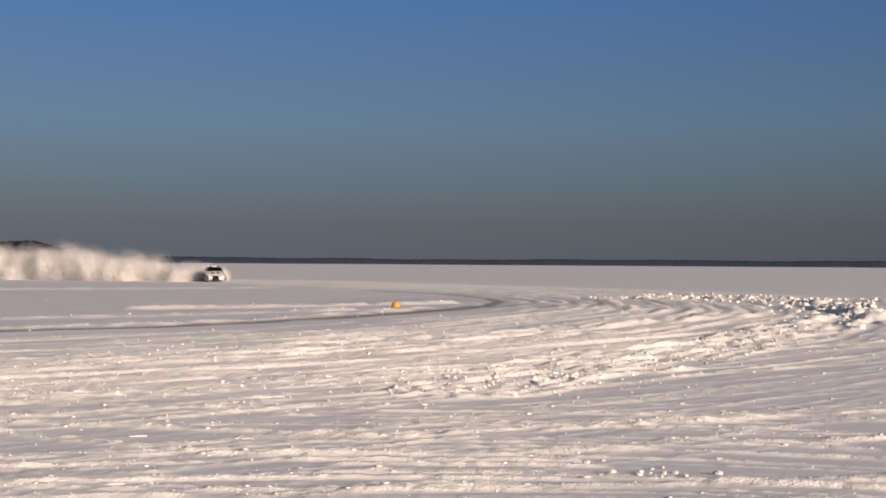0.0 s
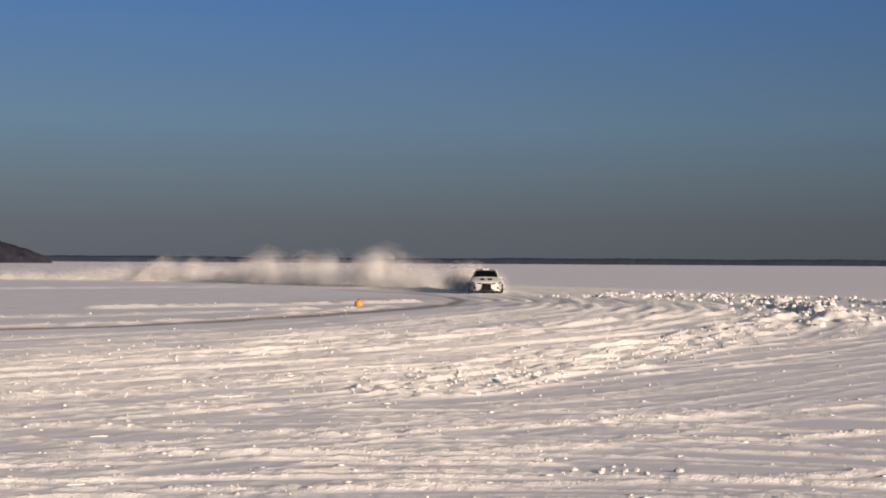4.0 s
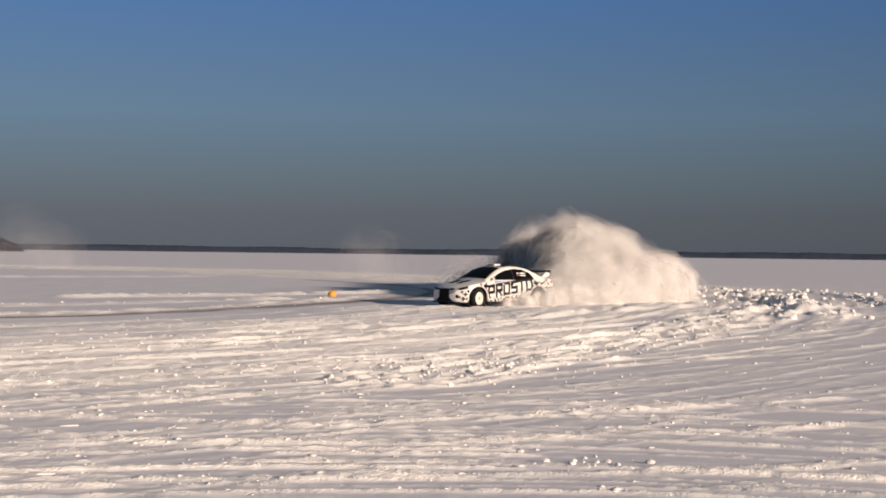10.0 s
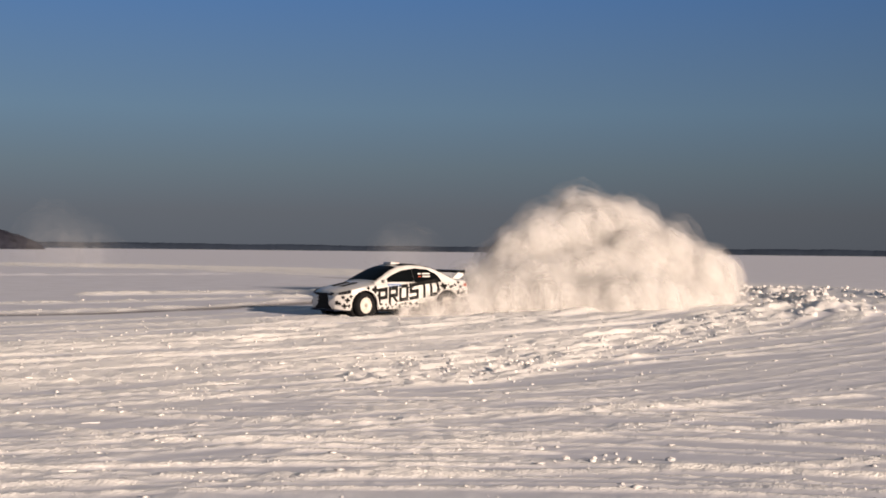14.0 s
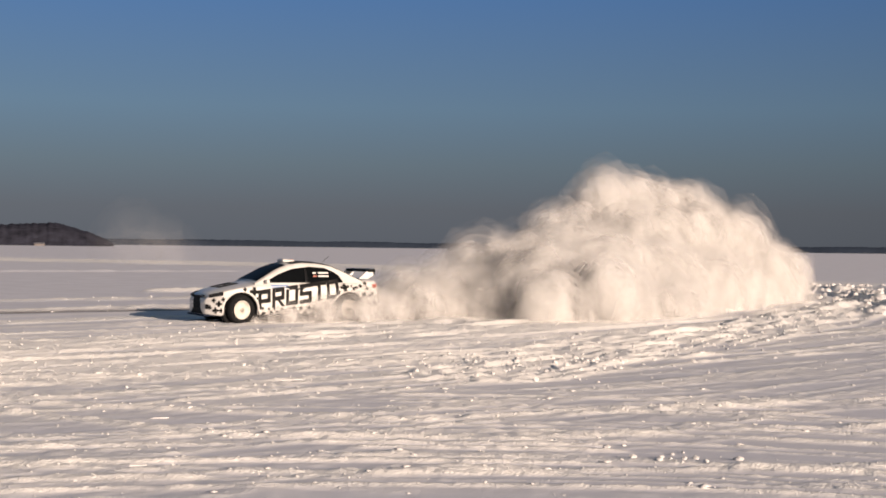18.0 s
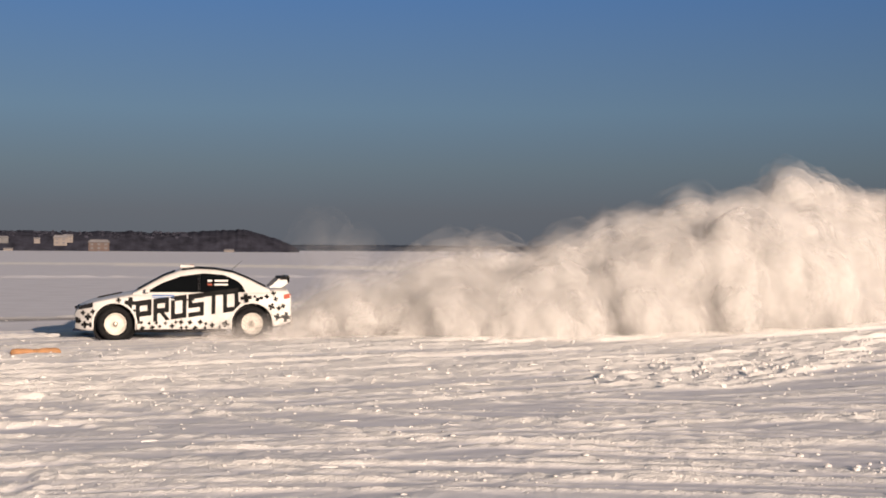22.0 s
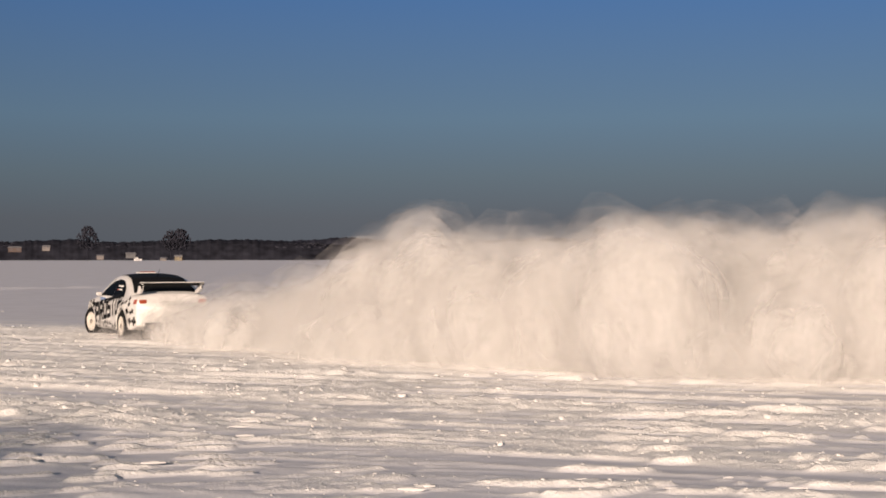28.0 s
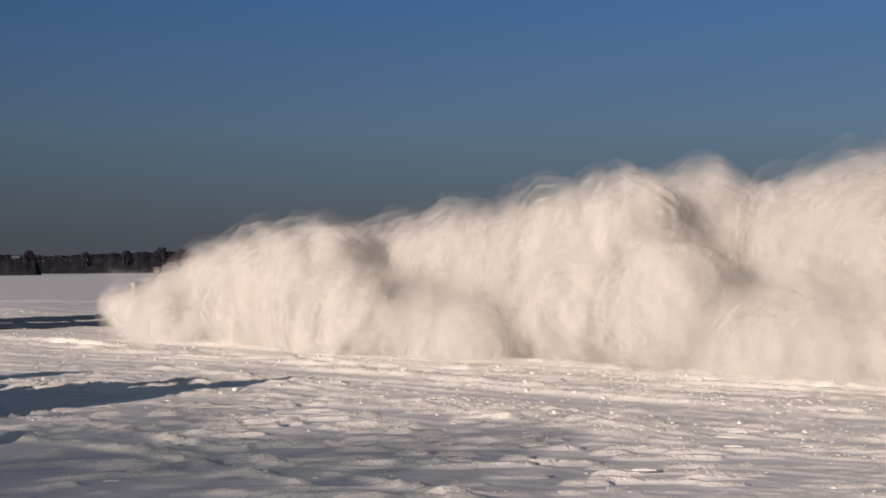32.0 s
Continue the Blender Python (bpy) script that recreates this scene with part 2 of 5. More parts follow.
def along(x, y):
    """How far along the track a place is, and how far to its outer side."""
    best = np.full(x.shape, 1e9)
    s_, d_ = np.zeros(x.shape), np.zeros(x.shape)
    run = 0.0
    for (ax, ay), (bx, by) in zip(LINE, LINE[1:]):
        ux, uy = bx - ax, by - ay
        n = math.hypot(ux, uy)
        ux, uy = ux / n, uy / n
        q = np.clip((x - ax) * ux + (y - ay) * uy, 0, n)
        ex, ey = x - ax - q * ux, y - ay - q * uy
        e = np.hypot(ex, ey)
        k = e < best
        best = np.where(k, e, best)
        s_ = np.where(k, run + q, s_)
        d_ = np.where(k, e * np.sign(-(ex * uy - ey * ux)), d_)
        run += n
    return s_, d_

def near_line(x, y, pts):
    best, pos = np.full(x.shape, 1e9), np.zeros(x.shape)
    run = 0.0
    for (ax, ay), (bx, by) in zip(pts, pts[1:]):
        n = math.hypot(bx - ax, by - ay)
        ux, uy = (bx - ax) / n, (by - ay) / n
        q = np.clip((x - ax) * ux + (y - ay) * uy, 0, n)
        e = np.hypot(x - ax - q * ux, y - ay - q * uy)
        pos = np.where(e < best, run + q, pos)
        best = np.minimum(best, e)
        run += n
    return best, pos

# tracks left by earlier laps: points, half width, height of the ridge (negative: a rut), raggedness
MARKS = [
    ([(-24, 26.0), (-11.3, 35.5), (-8.2, 37.9), (-6.0, 40.9), (-3.4, 45.7), (-0.1, 53.2), (1.8, 58.7), (2.7, 66.1), (2.3, 72.6), (0.2, 81.7), (-4.6, 90.5)], 0.7, -0.03, 0.2),
    ([(-22, 27.2), (-10.4, 36.8), (-5.2, 42.6), (-0.6, 54.5)], 0.5, 0.10, 0.6),
    ([(-11.4, 52.1), (-7.5, 55.1), (-3.2, 58.3), (-0.1, 61.6)], 0.5, 0.13, 0.7),
    ([(-14, 42), (-9, 46), (-4, 52)], 0.5, 0.07, 0.7),
    ([(11.0, 70.5), (13.0, 69.8), (15.3, 68.2), (17.0, 64.0), (15.6, 55), (15.0, 49.8), (12.9, 40.5)], 1.1, 0.22, 1.0),
    ([(8, 70), (14, 74), (21, 70), (21.5, 60), (19, 50)], 0.8, 0.16, 1.0),
    ([(0.4, 19.5), (1.9, 22.0), (4.6, 27.0), (9.1, 36.3), (15.6, 49.1)], 0.8, 0.13, 1.0),
    ([(-7.7, 24.2), (-4.7, 26.8), (-1.0, 31.1), (5.3, 40.7), (10, 48)], 0.6, 0.11, 0.8),
    ([(-12, 20.5), (-7.5, 22.5), (-2.0, 27.0), (4.0, 36.0)], 0.45, 0.08, 0.8),
    ([(-9, 16.5), (-4, 18.5), (1, 23.5), (7, 34), (12, 44)], 0.5, 0.08, 0.9),
    ([(-6.5, 15.6), (-2.0, 13.0), (0.6, 13.2), (4.6, 14.6), (9, 17)], 0.22, 0.06, 0.7),
    ([(-8, 15.6), (-4.8, 15.4), (-0.5, 14.4), (5.4, 17.2), (9, 19.5)], 0.25, 0.07, 0.7),
    ([(-5, 11.3), (-1, 11.0), (3, 11.6), (6, 12.8)], 0.2, 0.05, 0.8),
    ([(-25.3, 0.7), (-18.9, 3.5), (-13.0, 5.8), (-8, 9.5)], 0.35, 0.09, 0.7),
    ([(-27, 2.5), (-19.5, 5.6), (-13.5, 9.5), (-8, 14)], 0.45, 0.10, 0.9),
    ([(-17.0, -0.6), (-15.2, 0.25), (-14.0, 0.75), (-12.9, 1.25), (-12.0, 1.8), (-10.9, 2.3), (-8.5, 3.6)], 0.10, 0.09, 0.9),
    ([(-15.45, -1.24), (-14.8, -0.49), (-13.85, 0.17), (-12.82, 0.67), (-12.0, 1.2), (-11.15, 1.67), (-10.5, 1.9), (-8.5, 2.9)], 0.10, 0.09, 0.9),
    ([(-24, -4), (-20, 1.5), (-16, 4.6), (-10, 9.5)], 0.4, 0.07, 0.9),
    ([(-37.7, -3.5), (-30.0, 0.6), (-23.4, 5.3), (-18.7, 9.6)], 0.5, 0.10, 1.0),
    ([(-90, -14), (-76, 4), (-80, 30), (-95, 60)], 0.7, 0.16, 0.5),
    ([(-70, 60), (-50, 70), (-30, 82), (-12, 96)], 0.9, 0.16, 0.6),
]
# hooked ruts where earlier cars swung round the buoy, nested one behind the other
HOOKS = [[(tip - 2.6, 55.5 + lean), (tip - 1.0, 59.5 + lean), (tip - 0.2, 63.0 + lean), (tip, 66.5), (tip - 0.35, 69.5), (tip - 1.3, 72.5), (tip - 3.2, 76.5)]
         for tip, lean in ((4.35, 1.5), (5.2, 2.5), (6.15, 1.0), (7.4, 0.0), (8.5, -1.0), (10.2, -2.5))]
MARKS += [(h, 0.20, -0.02, 0.2) for h in HOOKS]
# lanes worn grey: points, half width, how far worn
WORN = [(MARKS[0][0][:7], 0.8, 0.95), (MARKS[0][0][4:9], 0.36, 1.0), (MARKS[0][0][7:], 0.7, 0.6)] + [(h, 0.27, w) for h, w in zip(HOOKS, (0.7, 0.45, 0.85, 0.9, 0.55, 0.6))]
WORN += [([(-2.0, 62), (1.0, 68), (4, 71.5), (9, 72), (13.5, 69.5)], 4.0, 0.22)]

# thin windrows of loose snow: some run with the track, some cross it close by
S_GRID, A_GRID = np.arange(0, 420, 0.06), np.arange(-0.6, 2.05, 0.004)
WITH_TRACK, ACROSS = [], []
for i in range(76):
    a_, b_, c_, e_ = [hash2(i, k, 5.0) for k in range(4)]
    g, o = S_GRID, S_GRID * 0 + i
    at = -1.5 + 19.0 * (i + 0.7 * a_) / 76 + 0.5 * (vnoise(g / 14, o, 91) - 0.5) + 0.03 * vnoise(g / 0.8, o, 97)
    patch = np.clip(3.2 * vnoise(g / (4 + 9 * c_), o * 3.3, 92) - 0.85, 0, 1) * (0.45 + 0.75 * vnoise(g / 1.1, o, 93))
    WITH_TRACK.append((at, patch, 0.035 + 0.10 * b_ * b_, 0.45 + 0.7 * e_))
for i in range(60):
    a_, b_, c_, e_, f_ = [hash2(i, k, 17.0) for k in range(5)]
    g, o = A_GRID, A_GRID * 0 + i
    mid = 8.4 + 11.5 * (i + 0.7 * a_) / 60
    at = mid + (1.3 * f_ - 0.65) * (g - 0.5) + 0.16 * (vnoise(g * 5, o, 94) - 0.5) + 0.03 * vnoise(g * mid / 0.3, o, 98)
    patch = np.clip(3.0 * vnoise(g * mid / (2.2 + 5.5 * c_), o * 3.3, 95) - 1.2, 0, 1) * (0.55 + 0.6 * vnoise(g * mid / 0.8, o, 96))
    ACROSS.append((at, patch, 0.03 + 0.06 * b_ * b_, 0.45 + 0.7 * e_))

def lane_at(d):
    return np.exp(-np.clip(-d - 2, 0, None) / 2.5) * np.exp(-np.clip(d - 9, 0, None) / 6)

def streaks(x, y, s, d):
    """Height and amount of the loose snow in the windrows."""
    r, az = np.hypot(x, y), np.arctan2(-x, y)
    lane, close = lane_at(d), (1 - 0.6 * np.clip((az - 0.2) / 0.3, 0, 1)) / (1 + np.exp(np.minimum((r - 17) / 2.0, 60)))
    z, loose = np.zeros(x.shape), np.zeros(x.shape)
    for at, patch, wide, much in WITH_TRACK:
        w = 0.8 * wide + 0.0026 * r
        q = lane * much * np.interp(s, S_GRID, patch) * np.exp(-((d - np.interp(s, S_GRID, at)) / w) ** 2)
        z, loose = z + 0.24 * w * q, loose + q
    for at, patch, wide, much in ACROSS:
        q = close * much * np.interp(az, A_GRID, patch) * np.exp(-((r - np.interp(az, A_GRID, at)) / wide) ** 2)
        z, loose = z + 0.32 * wide * q, loose + q
    for k, (pts, wide, high, rag) in enumerate(MARKS):
        if high < 0 or k in BANKS:
            continue
        e, p = near_line(x, y, pts)
        e = e + wide * 0.5 * (vnoise(p / 1.3, p * 0 + wide * 7, 61) - 0.5)
        thin = 0.04 + 0.0034 * r
        for m in range(4 if wide > 0.3 else 2):      # a few thin, broken rims
            lump = np.clip(2.8 * vnoise(p / (0.5 + 0.4 * m), p * 0 + 9 * k + m, 63) - 0.55, 0, 1.3)
            q = lump * (1, 0.7, 0.8, 0.6)[m] * np.exp(-((e - 0.42 * m * wide) / thin) ** 2) * min(high, 0.1) * (11 if 6 <= k <= 9 else 10)
            z, loose = z + 0.30 * thin * q, loose + q
    return z, loose

BANKS = (4, 5, 19, 20)

def worn_at(x, y):
    w = np.zeros(x.shape)
    for pts, wide, much in WORN:
        e, p = near_line(x, y, pts)
        e = e * (0.8 + 0.5 * vnoise(p / 2.5, p * 0 + wide * 9, 81))
        w = np.maximum(w, much * np.exp(-(e / wide) ** 2) * (0.75 + 0.7 * fbm(p / 3.0, e / 0.4, 83)))
    return np.clip(w, 0, 1)

def smears(x, y, s, d):
    """Low patches of loose snow, drawn out along the way of the cars, or across the view close by."""
    r, az = np.hypot(x, y), np.arctan2(-x, y)
    wide = 1 + r / 40
    a = np.clip(vnoise(s / 5.5, d / (0.14 * wide), 43) * 6.5 - 3.0 - 0.9 * vnoise(s / 0.45, d / 0.12, 44), 0, 1) * np.clip(fbm(s / 11, d / 2.2, 47) * 5.0 - 1.15, 0, 1) * lane_at(d)
    close = 1 / (1 + np.exp(np.minimum((r - 19) / 2.0, 60)))
    b = np.clip(vnoise(az * r / 3.0, r / 0.13, 45) * 6.5 - 3.7 - 0.9 * vnoise(az * r / 0.3, r / 0.09, 46), 0, 1) * np.clip(fbm(az * 3, r / 1.6, 48) * 4.4 - 1.3, 0, 1) * close
    # broken crust where the track comes nearest, drawn out less
    near = 1 / (1 + np.exp(np.minimum((r - 26) / 2.0, 60)))
    late = np.clip((az - 0.95) / 0.3, 0, 1)
    c = np.clip(vnoise(az * r / 0.75, r / 0.24, 55) * 6.0 - 2.6 - 1.7 * vnoise(az * r / 0.12, r / 0.12, 56), 0, 1) * np.clip(fbm(az * 6, r / 1.8, 57) * 5.0 - 1.35, 0, 1) * near * (1 - late)
    dash = np.clip(vnoise(az * r / 0.5, r / 0.075, 58) * 9 - 6.2, 0, 1) * np.clip(fbm(az * 5, r / 1.5, 59) * 4 - 0.9, 0, 1) * late * near
    m = np.clip((az - 0.2) / 0.3, 0, 1)
    return np.clip(np.maximum(np.maximum(a * (1 - 0.4 * m * close) * (1 - 0.5 * late * near), dash), b * (1 - m) + c * m), 0, 1)

def height(x, y, more=False):
    r = np.hypot(x, y)
    s, d = along(x, y)
    z = 0.04 * (fbm(x / 11, y / 11, 3) - 0.47) + 0.004 * (fbm(x / 2.1, y / 2.1, 9) - 0.47)
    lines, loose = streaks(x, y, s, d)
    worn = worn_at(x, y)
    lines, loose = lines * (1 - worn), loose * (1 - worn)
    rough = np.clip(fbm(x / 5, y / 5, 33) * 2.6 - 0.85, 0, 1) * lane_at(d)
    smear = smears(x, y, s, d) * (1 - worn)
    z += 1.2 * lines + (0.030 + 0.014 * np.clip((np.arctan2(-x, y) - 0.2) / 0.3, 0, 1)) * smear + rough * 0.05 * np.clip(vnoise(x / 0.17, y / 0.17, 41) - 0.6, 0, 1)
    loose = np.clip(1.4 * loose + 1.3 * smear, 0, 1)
    # clods in the loose snow
    z += loose * (0.011 + 0.0005 * np.minimum(r, 60)) * (vnoise(x / 0.11, y / 0.11, 51) + 0.6 * vnoise(x / 0.055, y / 0.055, 52) - 0.8)
    for k, (pts, wide, high, rag) in enumerate(MARKS):
        if high > 0 and k not in BANKS:
            continue
        e, p = near_line(x, y, pts)
        e = e + wide * 0.5 * (vnoise(p / 1.3, p * 0 + wide * 7, 61) - 0.5)
        lump = 1 - rag * 0.75 + rag * 1.5 * (vnoise(p / 0.9, e / 0.35, 63) - 0.25)
        z += high * lump * np.exp(-(e / wide) ** 2)
        if high < 0:
            z += -0.25 * high * np.exp(-((e - 2.0 * wide) / (0.6 * wide)) ** 2) * (0.4 + vnoise(p / 1.1, p * 0, 65))
    # smooth where the ice is swept bare
    bare = np.exp(-(((x + 51) / 14) ** 2 + ((y + 2) / 12) ** 2) ** 3)
    z *= 1 - 0.9 * bare
    # unseen mounds beside the standing place, added to cast shadows on the near snow
    for ends, tall, wide in (([(-17.2, -3.1), (-20.6, -6.2)], 1.35, 0.7), ([(-9.3, -5.0), (-10.3, -6.0)], 1.5, 0.35), ([(-12.6, -4.2), (-13.3, -4.9)], 1.0, 0.3)):
        e, p = near_line(x, y, ends)
        z += tall * (0.22 + 1.5 * fbm(x / 0.5, y / 0.5, 71, 2)) * np.exp(-(e / wide) ** 2.4)
    # flat far out
    z *= 1 / (1 + np.exp(np.minimum((r - 150) / 12, 60)))
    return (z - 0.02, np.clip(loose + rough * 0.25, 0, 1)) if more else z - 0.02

def build_ground():
    az = np.concatenate([np.arange(-31, -21, 0.5), np.arange(-21, 97, 0.125), np.arange(97, 109, 0.4), np.arange(109, 329, 3.0)])
    rr = np.concatenate([[0.004, 0.5, 2, 4], 5.5 * np.exp(np.arange(0, math.log(8 / 5.5), 0.02)), 8 * np.exp(np.arange(0, math.log(36 / 8), 0.0035)), 36 * np.exp(np.arange(0, math.log(150 / 36), 0.0075)), [165, 190, 230, 300, 450, 700, 1200, 2200, 4900]])
    A, Rr = np.meshgrid(np.radians(az), rr)
    x, y = -np.sin(A) * Rr, np.cos(A) * Rr
    z, loose = height(x.ravel(), y.ravel(), True)
    n, k = len(rr), len(az)
    co = np.stack([x.ravel(), y.ravel(), z], 1)
    idx = np.arange(n * k).reshape(n, k)
    nxt = np.roll(idx, -1, 1)
    quads = np.stack([idx[:-1], nxt[:-1], nxt[1:], idx[1:]], -1).reshape(-1, 4)[:, ::-1]
    me = bpy.data.meshes.new("ground")
    me.vertices.add(len(co))
    me.vertices.foreach_set("co", co.ravel().astype(np.float32))
    me.loops.add(quads.size)
    me.loops.foreach_set("vertex_index", quads.ravel().astype(np.int32))
    me.polygons.add(len(quads))
    me.polygons.foreach_set("loop_start", np.arange(0, quads.size, 4, dtype=np.int32))
    me.polygons.foreach_set("use_smooth", np.ones(len(quads), dtype=bool))
    me.update(calc_edges=True)
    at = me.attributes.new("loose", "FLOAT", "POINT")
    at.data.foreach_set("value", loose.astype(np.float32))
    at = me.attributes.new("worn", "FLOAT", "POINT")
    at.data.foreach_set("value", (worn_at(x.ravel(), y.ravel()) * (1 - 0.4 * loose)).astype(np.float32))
    me.materials.append(SNOW)
    tagged(new("ground", me), "wind-packed snow over lake ice, rutted by tyre tracks", "ground", kind="structure")

build_ground()

def lump_shapes(count, seed):
    """Low, uneven lumps: verts and faces of a few shapes."""
    rng = random.Random(seed)
    shapes = []
    for _ in range(count):
        bm = bmesh.new()
        bmesh.ops.create_icosphere(bm, subdivisions=1, radius=1.0)
        for v in bm.verts:
            v.co *= 0.72 + 0.5 * rng.random()
        bm.verts.index_update()
        shapes.append((np.array([v.co[:] for v in bm.verts]), np.array([[v.index for v in f.verts] for f in bm.faces])))
        bm.free()
    return shapes

def scatter(name, label, places, seed):
    """One mesh of many lumps: places are x, y, size, flatness, and, for slabs, their turn and length."""
    shapes = lump_shapes(10, seed)
    rng = np.random.RandomState(seed)
    p = np.array(places)
    zs = height(p[:, 0], p[:, 1])
    vs, fs, base = [], [], 0
    for (x, y, size, flat, *slab), z in zip(places, zs):
        v, f = shapes[rng.randint(10)]
        a = slab[0] if slab else rng.rand() * 6.283
        c, s = math.cos(a), math.sin(a)
        w = v * (size * (slab[1] if slab else 1), size * (0.6 + 0.5 * rng.rand()), size * flat)
        w = np.stack([w[:, 0] * c - w[:, 1] * s + x, w[:, 0] * s + w[:, 1] * c + y, w[:, 2] + z + size * flat * 0.35], 1)
        vs.append(w)
        fs.append(f + base)
        base += len(v)
    v, f = np.concatenate(vs), np.concatenate(fs)
    me = mesh(name, v, f, smooth=False)
    me.materials.append(CRUST)
    tagged(new(name, me), label, "snow", kind="stuff")

def crumbs(name, label, x, y, size, turn, long_, rng):
    """One mesh of many small eight-faced crumbs."""
    n = len(x)
    v = np.array([(1, 0, 0), (0, 1, 0), (-1, 0, 0), (0, -1, 0), (0, 0, 0.5), (0, 0, -0.5)], float)
    f = np.array([(0, 1, 4), (1, 2, 4), (2, 3, 4), (3, 0, 4), (1, 0, 5), (2, 1, 5), (3, 2, 5), (0, 3, 5)])
    v = v[None] * (0.65 + 0.7 * rng.rand(n, 6, 1)) + 0.25 * (rng.rand(n, 6, 3) - 0.5)
    v[:, :, 0] *= long_[:, None]
    v *= size[:, None, None]
    c, q = np.cos(turn)[:, None], np.sin(turn)[:, None]
    z = height(x, y)
    co = np.stack([v[:, :, 0] * c - v[:, :, 1] * q + x[:, None], v[:, :, 0] * q + v[:, :, 1] * c + y[:, None], v[:, :, 2] + (z + size * 0.25)[:, None]], -1).reshape(-1, 3)
    tri = (f[None] + 6 * np.arange(n)[:, None, None]).reshape(-1, 3)
    me = bpy.data.meshes.new(name)
    me.vertices.add(len(co))
    me.vertices.foreach_set("co", co.ravel().astype(np.float32))
    me.loops.add(tri.size)
    me.loops.foreach_set("vertex_index", tri.ravel().astype(np.int32))
    me.polygons.add(len(tri))
    me.polygons.foreach_set("loop_start", np.arange(0, tri.size, 3, dtype=np.int32))
    me.update(calc_edges=True)
    me.materials.append(CRUST)
    tagged(new(name, me), label, "snow", kind="stuff")

def strew():
    rng = np.random.RandomState(5)
    # loose crumbs in the windrows, on both sides of the track and close by
    n = 420000
    r = 1 / rng.uniform(1 / 62, 1 / 8.3, n)
    far = rng.rand(n) < 0.45
    r[far] = np.exp(rng.uniform(math.log(14), math.log(70), far.sum()))
    a = np.radians(rng.uniform(-26, 101, n))
    x, y = -np.sin(a) * r, np.cos(a) * r
    s, d = along(x, y)
    loose = np.clip(streaks(x, y, s, d)[1], 0, 1) ** 1.5 + 0.6 * smears(x, y, s, d)
    rough = np.clip(fbm(x / 5, y / 5, 33) * 2.6 - 0.85, 0, 1) * lane_at(d)
    keep = rng.rand(n) < np.clip(0.10 * np.clip(loose, 0, 1) + 0.006 * rough + 0.001, 0, 0.8)
    x, y, r, a = x[keep], y[keep], r[keep], a[keep]
    n = len(x)
    size = np.clip(0.0062 * np.exp(rng.randn(n) * 0.5) * (0.6 + r / 21), 0.004, 0.035)
    crumbs("snow_crumbs", "loose white crumbs of broken snow crust between the tyre tracks", x, y, size, a + rng.randn(n) * 0.13, 1.0 + 1.5 * rng.rand(n) ** 2, rng)
    # blocks thrown up along the banks
    rows = []
    for k, many in ((4, 420), (5, 200), (6, 560), (7, 60), (8, 40), (9, 60), (14, 60), (18, 70), (17, 40)):
        pts = MARKS[k][0]
        for _ in range(many):
            j = rng.randint(len(pts) - 1)
            u = rng.rand()
            wide = MARKS[k][1]
            rows.append((pts[j][0] * (1 - u) + pts[j + 1][0] * u + rng.randn() * wide, pts[j][1] * (1 - u) + pts[j + 1][1] * u + rng.randn() * wide, min(0.036 * math.exp(rng.randn() * 0.5) * (1.9 if k in (4, 5) else 0.6), 0.18 if k in (4, 5) else 0.05), 0.8))
    for _ in range(16):
        rows.append((1.7 + rng.randn() * 0.3, 12.0 + rng.randn() * 0.2, 0.015 + 0.03 * rng.rand(), 0.7))
    # long slabs scraped up by skids, lying across the view
    slabs = []
    for _ in range(160):
        r0 = math.exp(rng.uniform(math.log(8.2), math.log(26)))
        a0 = math.radians(rng.uniform(-24, 101))
        if vnoise(np.array([a0 * r0 / 2.5]), np.array([r0 / 1.2]), 44)[0] < 0.45:
            continue
        slabs.append((-r0 * math.sin(a0), r0 * math.cos(a0), 0.010 + 0.012 * rng.rand(), 0.7, a0 + rng.randn() * 0.16, 2.0 + 5.0 * rng.rand()))
    scatter("snow_slabs", "long flat slabs of snow crust scraped up by skidding cars", slabs, 13)
    scatter("snow_blocks", "broken blocks of packed snow along the ploughed banks", rows, 11)

strew()

# ---------- ice swept bare by the wheels ----------
def ice_strip(edge_a, edge_b, mat=ICE, rag=0.9, name="bare_ice", label="dark blue ice swept bare by the wheels", kind="ice"):
    """A ribbon of bare ice between two edges, laid over the ground."""
    n = 90
    ta, tb = np.array(edge_a, float), np.array(edge_b, float)
    u, ua = np.linspace(0, 1, n), np.linspace(0, 1, len(ta))
    pa = np.stack([np.interp(u, ua, ta[:, k]) for k in (0, 1)], 1)
    pb = np.stack([np.interp(u, ua, tb[:, k]) for k in (0, 1)], 1)
    pa += (vnoise(u * 30, u * 0, 3)[:, None] - 0.5) * rag
    pb += (vnoise(u * 26, u * 0, 8)[:, None] - 0.5) * rag
    rows = [pa * (1 - w) + pb * w for w in np.linspace(0, 1, 6)]
    v = np.concatenate(rows)
    z = height(v[:, 0], v[:, 1]) + 0.025
    f = [(i * n + j, i * n + j + 1, (i + 1) * n + j + 1, (i + 1) * n + j) for i in range(5) for j in range(n - 1)]
    me = mesh(name, np.column_stack([v, z]), f)
    me.materials.append(mat)
    tagged(new(name, me), label, kind, kind="structure")

